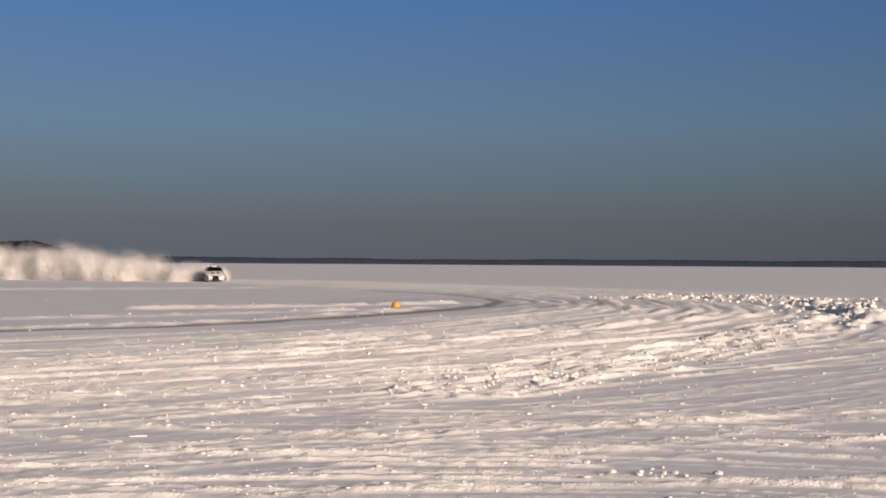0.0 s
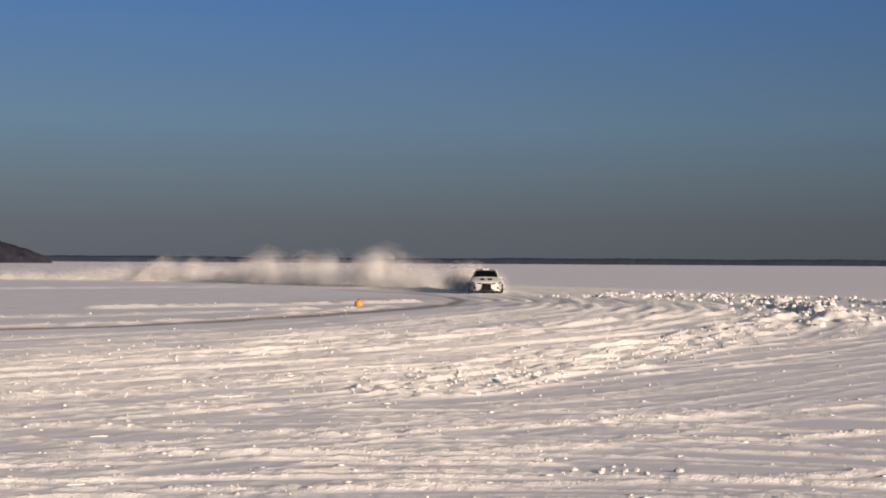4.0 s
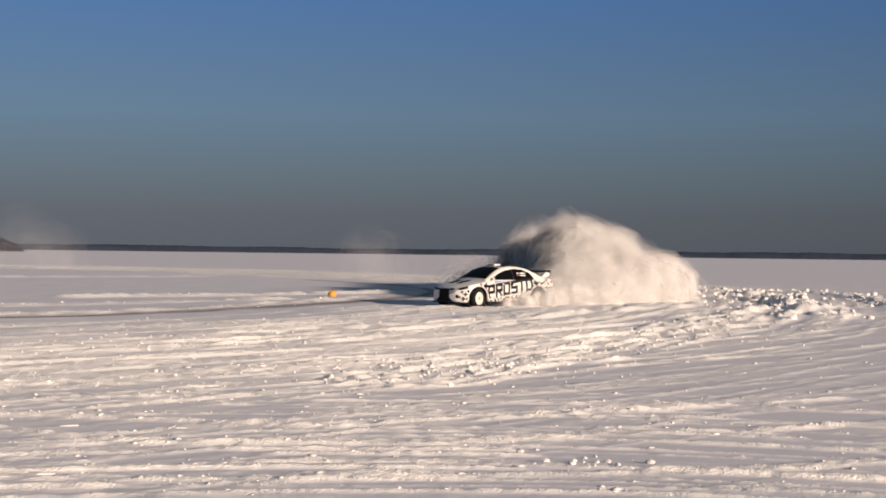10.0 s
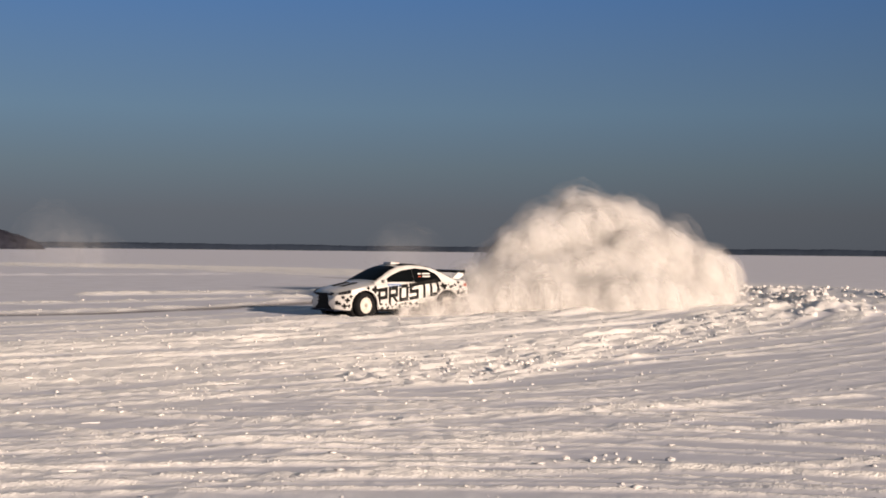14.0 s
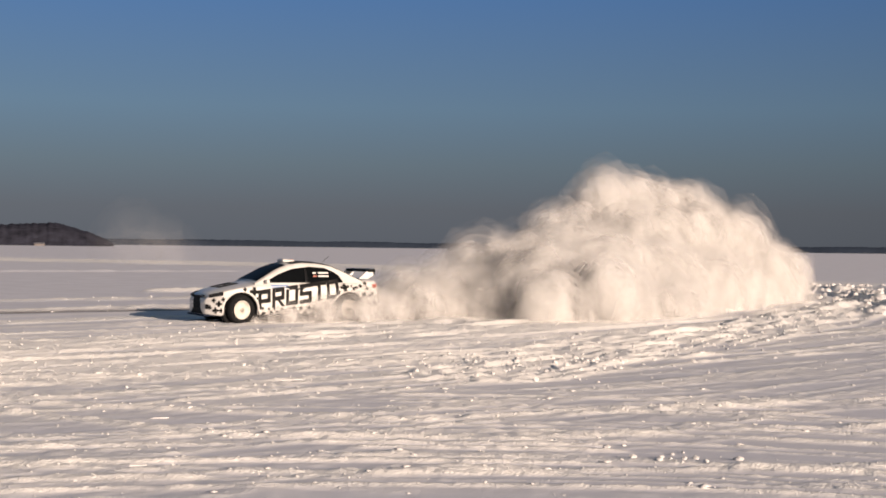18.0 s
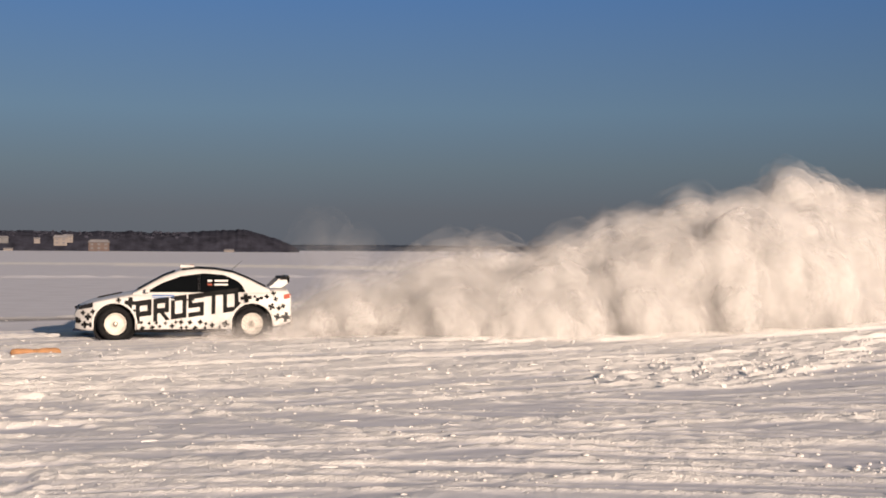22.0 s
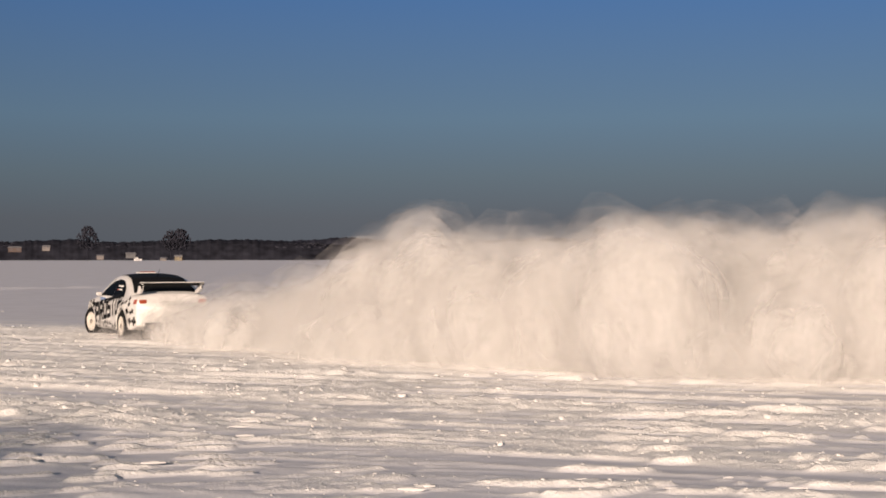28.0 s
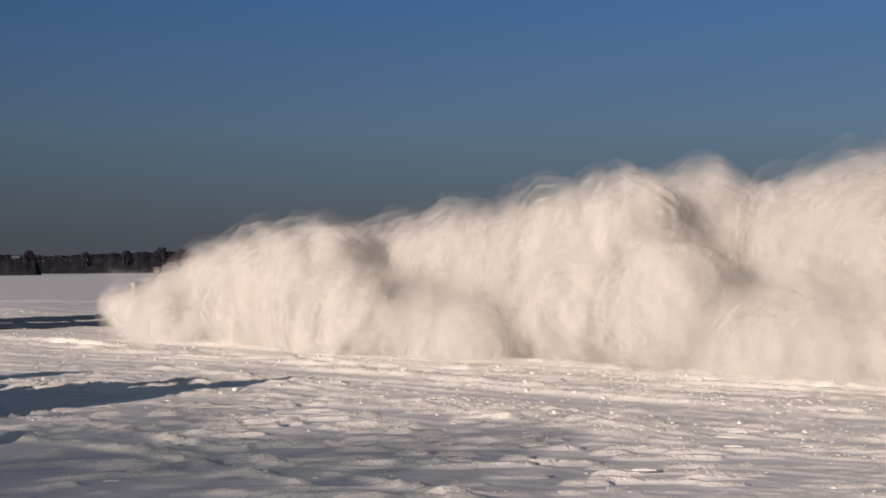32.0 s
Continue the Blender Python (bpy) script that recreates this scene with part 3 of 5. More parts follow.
ice_strip([(-57.0, -11.0), (-53.9, -5.1), (-55.8, -2.7), (-57.7, -0.4), (-59.3, 4.3), (-61.5, 8.0), (-63.5, 13.0)], [(-52.5, -10.5), (-49.7, -4.7), (-50.8, -2.4), (-52.4, -0.4), (-54.9, 4.0), (-58.5, 7.5), (-61.0, 12.0)])
ice_strip([(-51.0, -11.0), (-48.7, -4.6), (-49.0, -2.3), (-49.5, -0.4), (-51.1, 3.7), (-53.0, 7.0)], [(-46.5, -10.0), (-44.2, -4.1), (-44.6, -2.1), (-46.0, -0.3), (-48.3, 3.5), (-51.0, 6.8)])

# ---------- rally car ----------
def hw(x, z):
    """Half width of the car's body."""
    f = 1.0
    if x > 1.2:
        f -= 0.34 * ((x - 1.2) / 1.0) ** 3
    if x < -1.3:
        f -= 0.12 * ((-x - 1.3) / 0.9) ** 2
    v = 1.0
    if z > 0.80:
        v -= 0.42 * (z - 0.80)
    if z < 0.34:
        v -= 1.6 * (0.34 - z) ** 2
    flare = 0.03 * max(math.exp(-((x - 1.325) / 0.42) ** 2), math.exp(-((x + 1.325) / 0.42) ** 2)) * (1 if z < 0.85 else 0.5)
    return 0.875 * f * v + flare

def deck(x):
    return float(np.interp(x, [-2.2, -2.12, -1.75, -1.6, 0.5, 0.98, 1.4, 1.9, 2.1, 2.2], [0.94, 1.04, 1.04, 1.0, 0.95, 0.96, 0.88, 0.77, 0.70, 0.60]))

def floor_line(x):
    return float(np.interp(x, [-2.2, -1.9, -1.0, 1.8, 2.2], [0.36, 0.27, 0.21, 0.19, 0.22]))

def roof_line(x):
    return float(np.interp(x, [-1.68, -1.5, -1.25, -0.95, -0.6, -0.25, 0.1, 0.4, 0.7, 0.98], [1.03, 1.115, 1.24, 1.36, 1.42, 1.435, 1.395, 1.285, 1.12, 0.96]))

def cab(z):
    """Half width of the cabin."""
    return 0.80 - 0.42 * (z - 0.93)

def loft(sections, skip=None):
    n = len(sections[0])
    verts = [p for s in sections for p in s]
    faces = []
    for i in range(len(sections) - 1):
        for j in range(n - 1):
            q = (i * n + j, i * n + j + 1, (i + 1) * n + j + 1, (i + 1) * n + j)
            if skip and skip([verts[k] for k in q]):
                continue
            faces.append(q)
    return verts, faces, n

def in_arch(ps):
    x, z = sum(p[0] for p in ps) / 4, sum(p[2] for p in ps) / 4
    return abs(ps[0][1]) > 0.55 and abs(ps[2][1]) > 0.55 and any(math.hypot(x - s * 1.325, z - 0.33) < 0.41 for s in (1, -1))

def body_mesh():
    xs = np.linspace(-2.2, 2.2, 112)
    secs = []
    for x in xs:
        zt, zb = deck(x), floor_line(x)
        half = [(x, 0.0, zb), (x, hw(x, zb) * 0.5, zb), (x, hw(x, zb) * 0.93, zb)]
        for z in np.linspace(zb + 0.02, zt - 0.07, 17):
            half.append((x, hw(x, z), z))
        w = hw(x, zt - 0.07)
        for k in range(1, 8):
            y = w * (1 - (k / 7) ** 1.6)
            half.append((x, y, zt - 0.07 * (y / w) ** 3.0 if w else zt))
        secs.append(half + [(p[0], -p[1], p[2]) for p in half[-2:0:-1]])
    secs = [s + [s[0]] for s in secs]
    v, f, n = loft(secs, in_arch)
    f.append(tuple(range(n - 1)))
    f.append(tuple(range(len(v) - n, len(v) - 1))[::-1])
    me = mesh("body", v, f)
    bm = bmesh.new()
    bm.from_mesh(me)
    bmesh.ops.remove_doubles(bm, verts=bm.verts, dist=0.0005)
    bmesh.ops.recalc_face_normals(bm, faces=bm.faces)
    bm.to_mesh(me)
    bm.free()
    return me

def cabin_section(x, lift=0.0):
    zr = roof_line(x)
    zc = max(zr - 0.05, 0.92)
    out = [(x, cab(z) + lift, z) for z in np.linspace(0.88, zc, 6)]
    yc = cab(zc)
    for k in range(1, 8):
        y = yc * (1 - k / 7)
        out.append((x, y, zr - (zr - zc) * (y / yc) ** 3 + lift))
    return out

def cabin_mesh():
    secs = []
    for x in np.linspace(-1.68, 0.98, 48):
        h = cabin_section(x)
        secs.append(h + [(p[0], -p[1], p[2]) for p in h[-2::-1]])
    v, f, n = loft(secs)
    return mesh("cabin", v, f)

def top_sheet(name, x0, x1, wide, lift=0.009):
    """A piece of the cabin's upper skin, laid just over it."""
    secs = []
    for x in np.linspace(x0, x1, 14):
        zr = roof_line(x)
        zc = max(zr - 0.05, 0.92)
        yc = cab(zc)
        secs.append([(x + lift * (0.6 if x > 0 else -0.6), yc * u, zr - (zr - zc) * abs(u) ** 3 + lift) for u in np.linspace(-wide, wide, 11)])
    v, f, n = loft(secs)
    return mesh(name, v, f)

def glass_top(x):
    return float(np.interp(x, [-1.19, -1.16, -1.05, -0.78, -0.38, 0.05, 0.40, 0.74], [0.96, 1.05, 1.165, 1.285, 1.315, 1.26, 1.135, 0.95]))

def side_glass(name, x0, x1, side, lift=0.01, low=0.945):
    secs = []
    for x in np.linspace(x0, x1, 16):
        zt = max(glass_top(x), low + 0.004)
        secs.append([(x, side * (cab(z) + lift), z) for z in np.linspace(low, zt, 4)])
    v, f, n = loft(secs)
    return mesh(name, v, f)

GLYPHS = {   # strokes as corner pairs in a unit letter box, plus a slanted leg
    "P": [(0, 0, .26, 1), (.26, .76, 1, 1), (.26, .30, 1, .52), (.74, .52, 1, .76)],
    "R": [(0, 0, .26, 1), (.26, .76, 1, 1), (.26, .34, 1, .56), (.74, .56, 1, .76)],
    "O": [(0, 0, .26, 1), (.74, 0, 1, 1), (.26, .78, .74, 1), (.26, 0, .74, .22)],
    "S": [(0, .78, 1, 1), (0, .56, .26, .78), (0, .39, 1, .60), (.74, .20, 1, .39), (0, 0, 1, .20)],
    "T": [(-.12, .80, 1.12, 1), (.37, 0, .63, .80)],
}

def letter_mesh(ch, side, u0, wide, tall):
    """A blocky letter laid on the door. side 1: left flank, -1: right flank."""
    verts, faces = [], []

    def put(u, v):
        run = u0 + u * wide
        x = 0.92 - run if side > 0 else -1.035 + run
        z = 0.325 + 0.13 * (0.92 - x) + v * tall
        y = hw(x, z) + 0.008 if z < 0.93 else max(cab(z) + 0.02, hw(x, 0.93) - 0.02)
        return (x, side * y, z)
    for a, b, c, d in GLYPHS[ch]:
        base = len(verts)
        for i in range(5):
            for j in range(5):
                verts.append(put(a + (c - a) * i / 4, b + (d - b) * j / 4))
        for i in range(4):
            for j in range(4):
                k = base + i * 5 + j
                faces.append((k, k + 5, k + 6, k + 1))
    if ch == "R":
        base = len(verts)
        for j in range(5):
            v = 0.34 * j / 4
            left = 0.80 - (0.80 - 0.42) * j / 4
            verts += [put(left, v), put(left + 0.27, v)]
        for j in range(4):
            k = base + 2 * j
            faces.append((k, k + 1, k + 3, k + 2))
    return mesh("letter", verts, faces)

def cross_mesh():
    a, b, t = 1.0, 0.36, 0.0
    ring = [(-b, a), (b, a), (b, b), (a, b), (a, -b), (b, -b), (b, -a), (-b, -a), (-b, -b), (-a, -b), (-a, b), (-b, b)]
    v = [(x, 0.0, z) for x, z in ring]
    return mesh("cross", v, [tuple(range(12))], smooth=False)

CROSS = cross_mesh()
CROSS.materials.append(BLACK)
TYRE_ME, RIM_ME, HUB_ME = [bpy.data.meshes.new(n) for n in ("tyre", "rim", "hub")]
_b = lathe([(0.214, -0.10), (0.28, -0.118), (0.325, -0.085), (0.33, 0.0), (0.325, 0.085), (0.28, 0.118), (0.214, 0.10), (0.210, 0.04), (0.210, -0.04), (0.214, -0.10)], 36, caps=False)
_b.to_mesh(TYRE_ME), _b.free(), TYRE_ME.materials.append(RUBBER)
_b = lathe([(0.218, -0.06), (0.218, 0.098), (0.203, 0.104), (0.190, 0.080), (0.14, 0.060), (0.085, 0.088), (0.045, 0.092)], 36)
_b.to_mesh(RIM_ME), _b.free(), RIM_ME.materials.append(RIM)
_b = lathe([(0.05, 0.085), (0.05, 0.105), (0.035, 0.115), (0.01, 0.117)], 16)
_b.to_mesh(HUB_ME), _b.free(), HUB_ME.materials.append(HUB)
RIM_DARK = RIM_ME.copy()
RIM_DARK.materials.clear()
RIM_DARK.materials.append(TRIM)
BODY_ME, CABIN_ME = body_mesh(), cabin_mesh()

def arch_ring(side, s, r0, r1, y_out, y_in):
    verts, faces = [], []
    n = 22
    for k in range(n + 1):
        a = radians(-8 + 196 * k / n)
        for r, dy in ((r0, y_in), (r0, y_out), (r1, y_out - 0.006)):
            x, z = s * 1.325 + r * math.cos(a), 0.33 + r * math.sin(a)
            verts.append((x, side * (hw(x, max(z, 0.2)) + dy), z))
    for k in range(n):
        for j in range(2):
            i = 3 * k + j
            faces.append((i, i + 1, i + 4, i + 3))
    return mesh("wheel_arch", verts, faces)

SQUEEZED = []

def rally_car(name, label, paint, livery=True, wing=True, rims=RIM_ME):
    car = tagged(empty(name), label, "car")
    for nm, me in (("body", BODY_ME), ("cabin", CABIN_ME)):
        if paint is not PAINT:
            me = me.copy()
            me.materials.clear()
            SQUEEZED.append(me)
        part(nm, me, paint, car)
    part("roof_panel", top_sheet("roof_panel", 0.04, -0.985, 0.90), BLACK, car, "black roof skin")
    part("windscreen", top_sheet("windscreen", 0.90, 0.17, 0.90), GLASS, car, "dark tinted windscreen")
    part("rear_window", top_sheet("rear_window", -0.98, -1.60, 0.90), TRIM, car, "dark tinted rear window")
    for side in (1, -1):
        part("front_side_window", side_glass("front_side_window", 0.73, -0.27, side), GLASS, car, "dark tinted side window")
        part("rear_side_window", side_glass("rear_side_window", -0.31, -1.185, side), GLASS, car, "dark tinted side window")
        part("door_pillar", side_glass("door_pillar", -0.272, -0.308, side, 0.012), TRIM, car)
        bm = bmesh.new()
        box(bm, 0.70, side * 0.865, 0.975, 0.09, 0.13, 0.085, 0.025)
        part("wing_mirror", bm, paint, car)
        bm = bmesh.new()
        box(bm, 0.05, side * (hw(0, 0.2) - 0.03), 0.19, 1.75, 0.10, 0.07, 0.02)
        part("side_skirt", bm, TRIM, car, "dirty black side skirt")
        # lamps
        v, f = [], []
        for i in range(7):
            for j in range(4):
                u, w = i / 6, j / 3
                x = 1.74 + 0.36 * u
                z = 0.635 + 0.02 * (1 - u) + w * (0.075 + 0.02 * (1 - u)) - 0.035 * u
                v.append((x, side * (hw(x, z) + 0.008), z))
        for i in range(6):
            for j in range(3):
                k = i * 4 + j
                f.append((k, k + 4, k + 5, k + 1))
        part("headlight", mesh("headlight", v, f), LENS, car, "dark headlight")
        bm = bmesh.new()
        box(bm, 2.185, side * 0.43, 0.64, 0.05, 0.2, 0.055, 0.02)
        part("lamp_front", bm, LENS, car)
        bm = bmesh.new()
        box(bm, 2.08, side * 0.615, 0.40, 0.20, 0.09, 0.12, 0.03, None)
        part("fog_lamp_recess", bm, TRIM, car, "black fog lamp recess")
        v, f = [], []
        for i in range(6):
            for j in range(4):
                x, z = -2.02 - 0.15 * i / 5, 0.83 + 0.09 * j / 3 - 0.02 * (5 - i) / 5
                v.append((x, side * (hw(x, z) + 0.009), z))
        for i in range(5):
            for j in range(3):
                k = i * 4 + j
                f.append((k, k + 4, k + 5, k + 1))
        part("tail_light", mesh("tail_light", v, f), RED, car, "red tail light")
        bm = bmesh.new()
        box(bm, -2.20, side * 0.64, 0.87, 0.03, 0.16, 0.08, 0.02)
        part("tail_light", bm, RED, car, "red tail light")
        for s in (1, -1):
            part("wheel_arch", arch_ring(side, s, 0.40, 0.44, 0.018, -0.05), paint, car)
            bm = lathe([(0.43, 0.0), (0.43, 0.27), (0.425, 0.27), (0.0, 0.01)], 26)
            me = bpy.data.meshes.new("arch_liner")
            bm.to_mesh(me), bm.free(), me.materials.append(TRIM)
            li = part("arch_liner", me, None, car, "black wheel housing")
            li.matrix_basis = pose(s * 1.325, side * 0.55, 0.34, 0, 0, 0 if side > 0 else 180)
            bm = bmesh.new()
            box(bm, s * 1.325 - 0.42, side * 0.80, 0.25, 0.012, 0.20, 0.22, 0.004)
            part("mud_flap", bm, TRIM, car)
            wheel = part("wheel", TYRE_ME, None, car, "winter tyre on a snow-caked rim")
            wheel.matrix_basis = pose(s * 1.325, side * 0.80, 0.33)
            turn = pose(0, 0, 0, 0, 0, 0 if side > 0 else 180)
            for nm, me_ in (("rim", rims), ("hub_cap", HUB_ME)):
                ob = part(nm, me_, None, wheel)
                ob.matrix_basis = turn
    # front: tall black grille, splitter
    v, f = [], []
    for i in range(9):
        for j in range(5):
            y = -1 + 2 * i / 8
            z = 0.23 + 0.42 * j / 4
            half = 0.52 - 0.10 * (j / 4)
            v.append((2.207 - 0.02 * abs(y) ** 2 + 0.01 * (j == 0), y * half, z))
    for i in range(8):
        for j in range(4):
            k = i * 5 + j
            f.append((k, k + 5, k + 6, k + 1))
    part("grille", mesh("grille", v, f), TRIM, car, "tall black front grille")
    for z in (0.34, 0.43, 0.52):
        bm = bmesh.new()
        box(bm, 2.205, 0, z, 0.03, 0.62, 0.015, 0.004)
        part("grille_bar", bm, BLACK, car)
    bm = bmesh.new()
    box(bm, 2.08, 0, 0.20, 0.34, 1.26, 0.035, 0.012)
    part("splitter", bm, NAVY, car, "dark blue front splitter")
    bm = bmesh.new()
    box(bm, -2.16, 0, 0.36, 0.10, 1.2, 0.16, 0.03)
    part("rear_diffuser", bm, TRIM, car)
    for y in (0.45, -0.45):
        part("exhaust_pipe", lathe([(0.03, -0.06), (0.045, -0.06), (0.045, 0.06), (0.035, 0.06)], 14), HUB, car).matrix_basis = pose(-2.2, y, 0.33, 0, 0, 90)
    for y in (-0.22, 0.22):
        bm = bmesh.new()
        box(bm, 0, 0, 0, 0.46, 0.24, 0.012, 0.004)
        part("bonnet_vent", bm, TRIM, car, "black bonnet vent").matrix_basis = pose(1.45, y, deck(1.45) + 0.004, 0, 12, 0)
    if livery:
        bm = bmesh.new()
        box(bm, 0.02, 0, 1.44, 0.30, 0.40, 0.075, 0.03, pose(0, 0, 0, 0, -3, 0))
        part("roof_scoop", bm, PAINT, car, "white roof air scoop")
        bm = bmesh.new()
        box(bm, -0.14, 0, 1.455, 0.10, 0.36, 0.05, 0.02)
        part("roof_flap", bm, RED, car, "orange-red flap behind the scoop")
        part("antenna", lathe([(0.006, 0), (0.004, 0.2), (0.002, 0.32)], 6, "z"), TRIM, car, "thin whip antenna").matrix_basis = pose(-0.92, 0, 1.36, 0, -50, 0)
    if wing:
        for side in (1, -1):
            # a raked upright that grows out of the boot's corner and carries the blade
            ring = [(-1.66, 1.03), (-1.95, 1.03), (-2.14, 1.12), (-2.18, 1.235), (-1.95, 1.245)]
            v = [(x, side * (0.60 + dy + 0.10 * (z - 1.0)), z) for dy in (0, 0.045) for x, z in ring]
            n = len(ring)
            f = [tuple(range(n)), tuple(range(n, 2 * n))[::-1]] + [(i, (i + 1) % n, n + (i + 1) % n, n + i) for i in range(n)]
            part("wing_support", mesh("wing_support", v, f, smooth=False), paint, car, "raked wing upright")
            bm = bmesh.new()
            box(bm, -2.145, side * 0.652, 1.20, 0.055, 0.03, 0.13, 0.008)
            part("endplate_tip", bm, BLACK, car, "black endplate tip")
        bm = bmesh.new()
        box(bm, -2.05, 0, 1.225, 0.25, 1.40, 0.06, 0.016, None)
        part("wing_blade", bm, BLACK, car, "black rear wing blade")
        # thin body-coloured lip that stands in for the sun glint on the trailing edge
        bm = bmesh.new()
        box(bm, -2.17, 0, 1.266, 0.03, 1.40, 0.018, 0.006)
        part("wing_lip", bm, paint, car)
    if livery:
        rng = random.Random(3)
        for side in (1, -1):
            for k, ch in enumerate("PROSTO"):
                part("letter", letter_mesh(ch, side, k * 0.335, 0.30, 0.45), BLACK, car, "black block letter " + ch)
            spots = []
            tries = 0
            zones = [((0.92, 2.08), (0.26, 0.86), 20), ((-2.10, -1.40), (0.36, 0.98), 17), ((-0.92, 0.92), (0.245, 0.365), 20), ((-1.3, -1.02), (0.72, 0.95), 5)]
            for (xa, xb), (za, zb), want in zones:
                got = tries = 0
                while got < want and tries < 4000:
                    tries += 1
                    x, z = rng.uniform(xa, xb), rng.uniform(za, zb)
                    size = rng.choice([0.05, 0.07, 0.095, 0.11] if abs(x) > 0.95 else [0.035, 0.05, 0.065])
                    if z > deck(x) - 0.075 - size * 0.6 or z < 0.23:
                        continue
                    if any(math.hypot(x - s * 1.325, z - 0.33) < 0.445 + size * 0.35 for s in (1, -1)):
                        continue
                    if x > 1.60 and 0.58 < z < 0.78:
                        continue
                    if x < -1.85 and z > 0.74:
                        continue
                    if any(math.hypot(x - a, z - c) < (size + e) * 1.15 for a, c, e in spots):
                        continue
                    spots.append((x, z, size))
                    got += 1
            for x, z, size in spots:
                nx = -(hw(x + 0.02, z) - hw(x - 0.02, z)) / 0.04
                nz = -(hw(x, z + 0.02) - hw(x, z - 0.02)) / 0.04
                normal = Vector((nx, 1.0, nz)).normalized()
                normal.y *= side
                ob = part("cross", CROSS, None, car)
                m = normal.to_track_quat("Y", "Z").to_matrix().to_4x4()
                ob.matrix_basis = Matrix.Translation((x, side * (hw(x, z) + 0.011), z)) @ m @ pose(0, 0, 0, 0, rng.uniform(-25, 25), 0) @ Matrix.Scale(size, 4)
            bm = bmesh.new()
            for k in range(2):
                box(bm, 0.40, side * (hw(0.4, 0.86) + 0.004), 0.885 - 0.045 * k, 0.42, 0.012, 0.03)
            part("blue_sticker", bm, BLUE, car, "blue sponsor strip of plain bars")
            for k in range(2):
                for x0, ln in ((-0.50, 0.09), (-0.72, 0.26)):
                    bm = bmesh.new()
                    z = 1.17 - 0.075 * k
                    box(bm, x0, side * (cab(z) + 0.016), z, ln, 0.006, 0.035)
                    part("window_sticker", bm, SAIL if (ln > 0.1 or k == 0) else RED, car, "white bar of small print on the window")
            bm = bmesh.new()
            box(bm, -0.12, side * (hw(-0.12, 0.8) + 0.012), 0.80, 0.17, 0.03, 0.03, 0.01)
            part("door_handle", bm, TRIM, car)
    else:
        for side in (1, -1):
            bm = bmesh.new()
            box(bm, -0.12, side * (hw(-0.12, 0.8) + 0.012), 0.80, 0.17, 0.03, 0.03, 0.01)
            part("door_handle", bm, TRIM, car)
    for ob in car.children:      # short overhangs
        m = ob.matrix_basis
        if ob.name.startswith("wheel") and not ob.name.startswith("wheel_"):
            continue
        x = m.translation.x
        if abs(x) > 1.7:
            m.translation.x = math.copysign(1.7 + (abs(x) - 1.7) * 0.78, x)
            ob.matrix_basis = m
        elif x == 0 and ob.data not in SQUEEZED:
            SQUEEZED.append(ob.data)
            for v in ob.data.vertices:
                if abs(v.co.x) > 1.7 and ob.data is not CROSS:
                    v.co.x = math.copysign(1.7 + (abs(v.co.x) - 1.7) * 0.78, v.co.x)
    return car

CAR = rally_car("rally_car", "white rally saloon with black letters and crosses sliding over the snow", PAINT)
WHITE_CAR = rally_car("white_car", "plain white rally saloon with rear wing driving far off", PAINT, livery=False, rims=RIM_DARK)
DARK_CAR = rally_car("dark_car", "small dark car standing far out on the snow", DARKCAR, livery=False, wing=False, rims=RIM_DARK)
def polar(az, dist):
    return (-dist * math.sin(radians(az)), dist * math.cos(radians(az)))
DARK_CAR.matrix_basis = pose(*polar(85.6, 300), -0.02, 0, 0, 5)

# ---------- small things on the ice ----------
def marker_ball(x, y):
    bm = bmesh.new()
    bmesh.ops.create_icosphere(bm, subdivisions=3, radius=0.17)
    for v in bm.verts:
        v.co.z = max(v.co.z, -0.10)
    for f in bm.faces:
        f.smooth = True
    z = float(height(np.array([x]), np.array([y]))[0])
    ob = tagged(empty("marker_buoy", pose(x, y, z + 0.08)), "orange plastic marker buoy half sunk in a snow ridge", "buoy")
    part("float", bm, ORANGE, ob)
    part("eyelet", lathe([(0.03, 0.0), (0.03, 0.04), (0.012, 0.06)], 10, "z"), TRIM, ob).matrix_basis = pose(0, 0, 0.155)

marker_ball(-1.9, 56.0)

def fallen_marker(x, y, turn):
    z = float(height(np.array([x]), np.array([y]))[0])
    ob = tagged(empty("fallen_marker", pose(x, y, z + 0.045, 0, 0, turn)), "faded orange foam marker lying on the snow", "marker")
    bm = lathe([(0.02, -0.40), (0.055, -0.38), (0.07, -0.30), (0.064, -0.12), (0.052, -0.06), (0.05, -0.02)], 16)
    part("foam_half", bm, TAN, ob)
    bm = lathe([(0.05, 0.0), (0.056, 0.04), (0.072, 0.12), (0.075, 0.30), (0.06, 0.37), (0.02, 0.40)], 16)
    part("foam_half", bm, TAN, ob)
    part("strap", lathe([(0.052, -0.03), (0.058, -0.025), (0.058, 0.012), (0.052, 0.015)], 16), TAN, ob)

fallen_marker(-9.95, 21.75, -63)

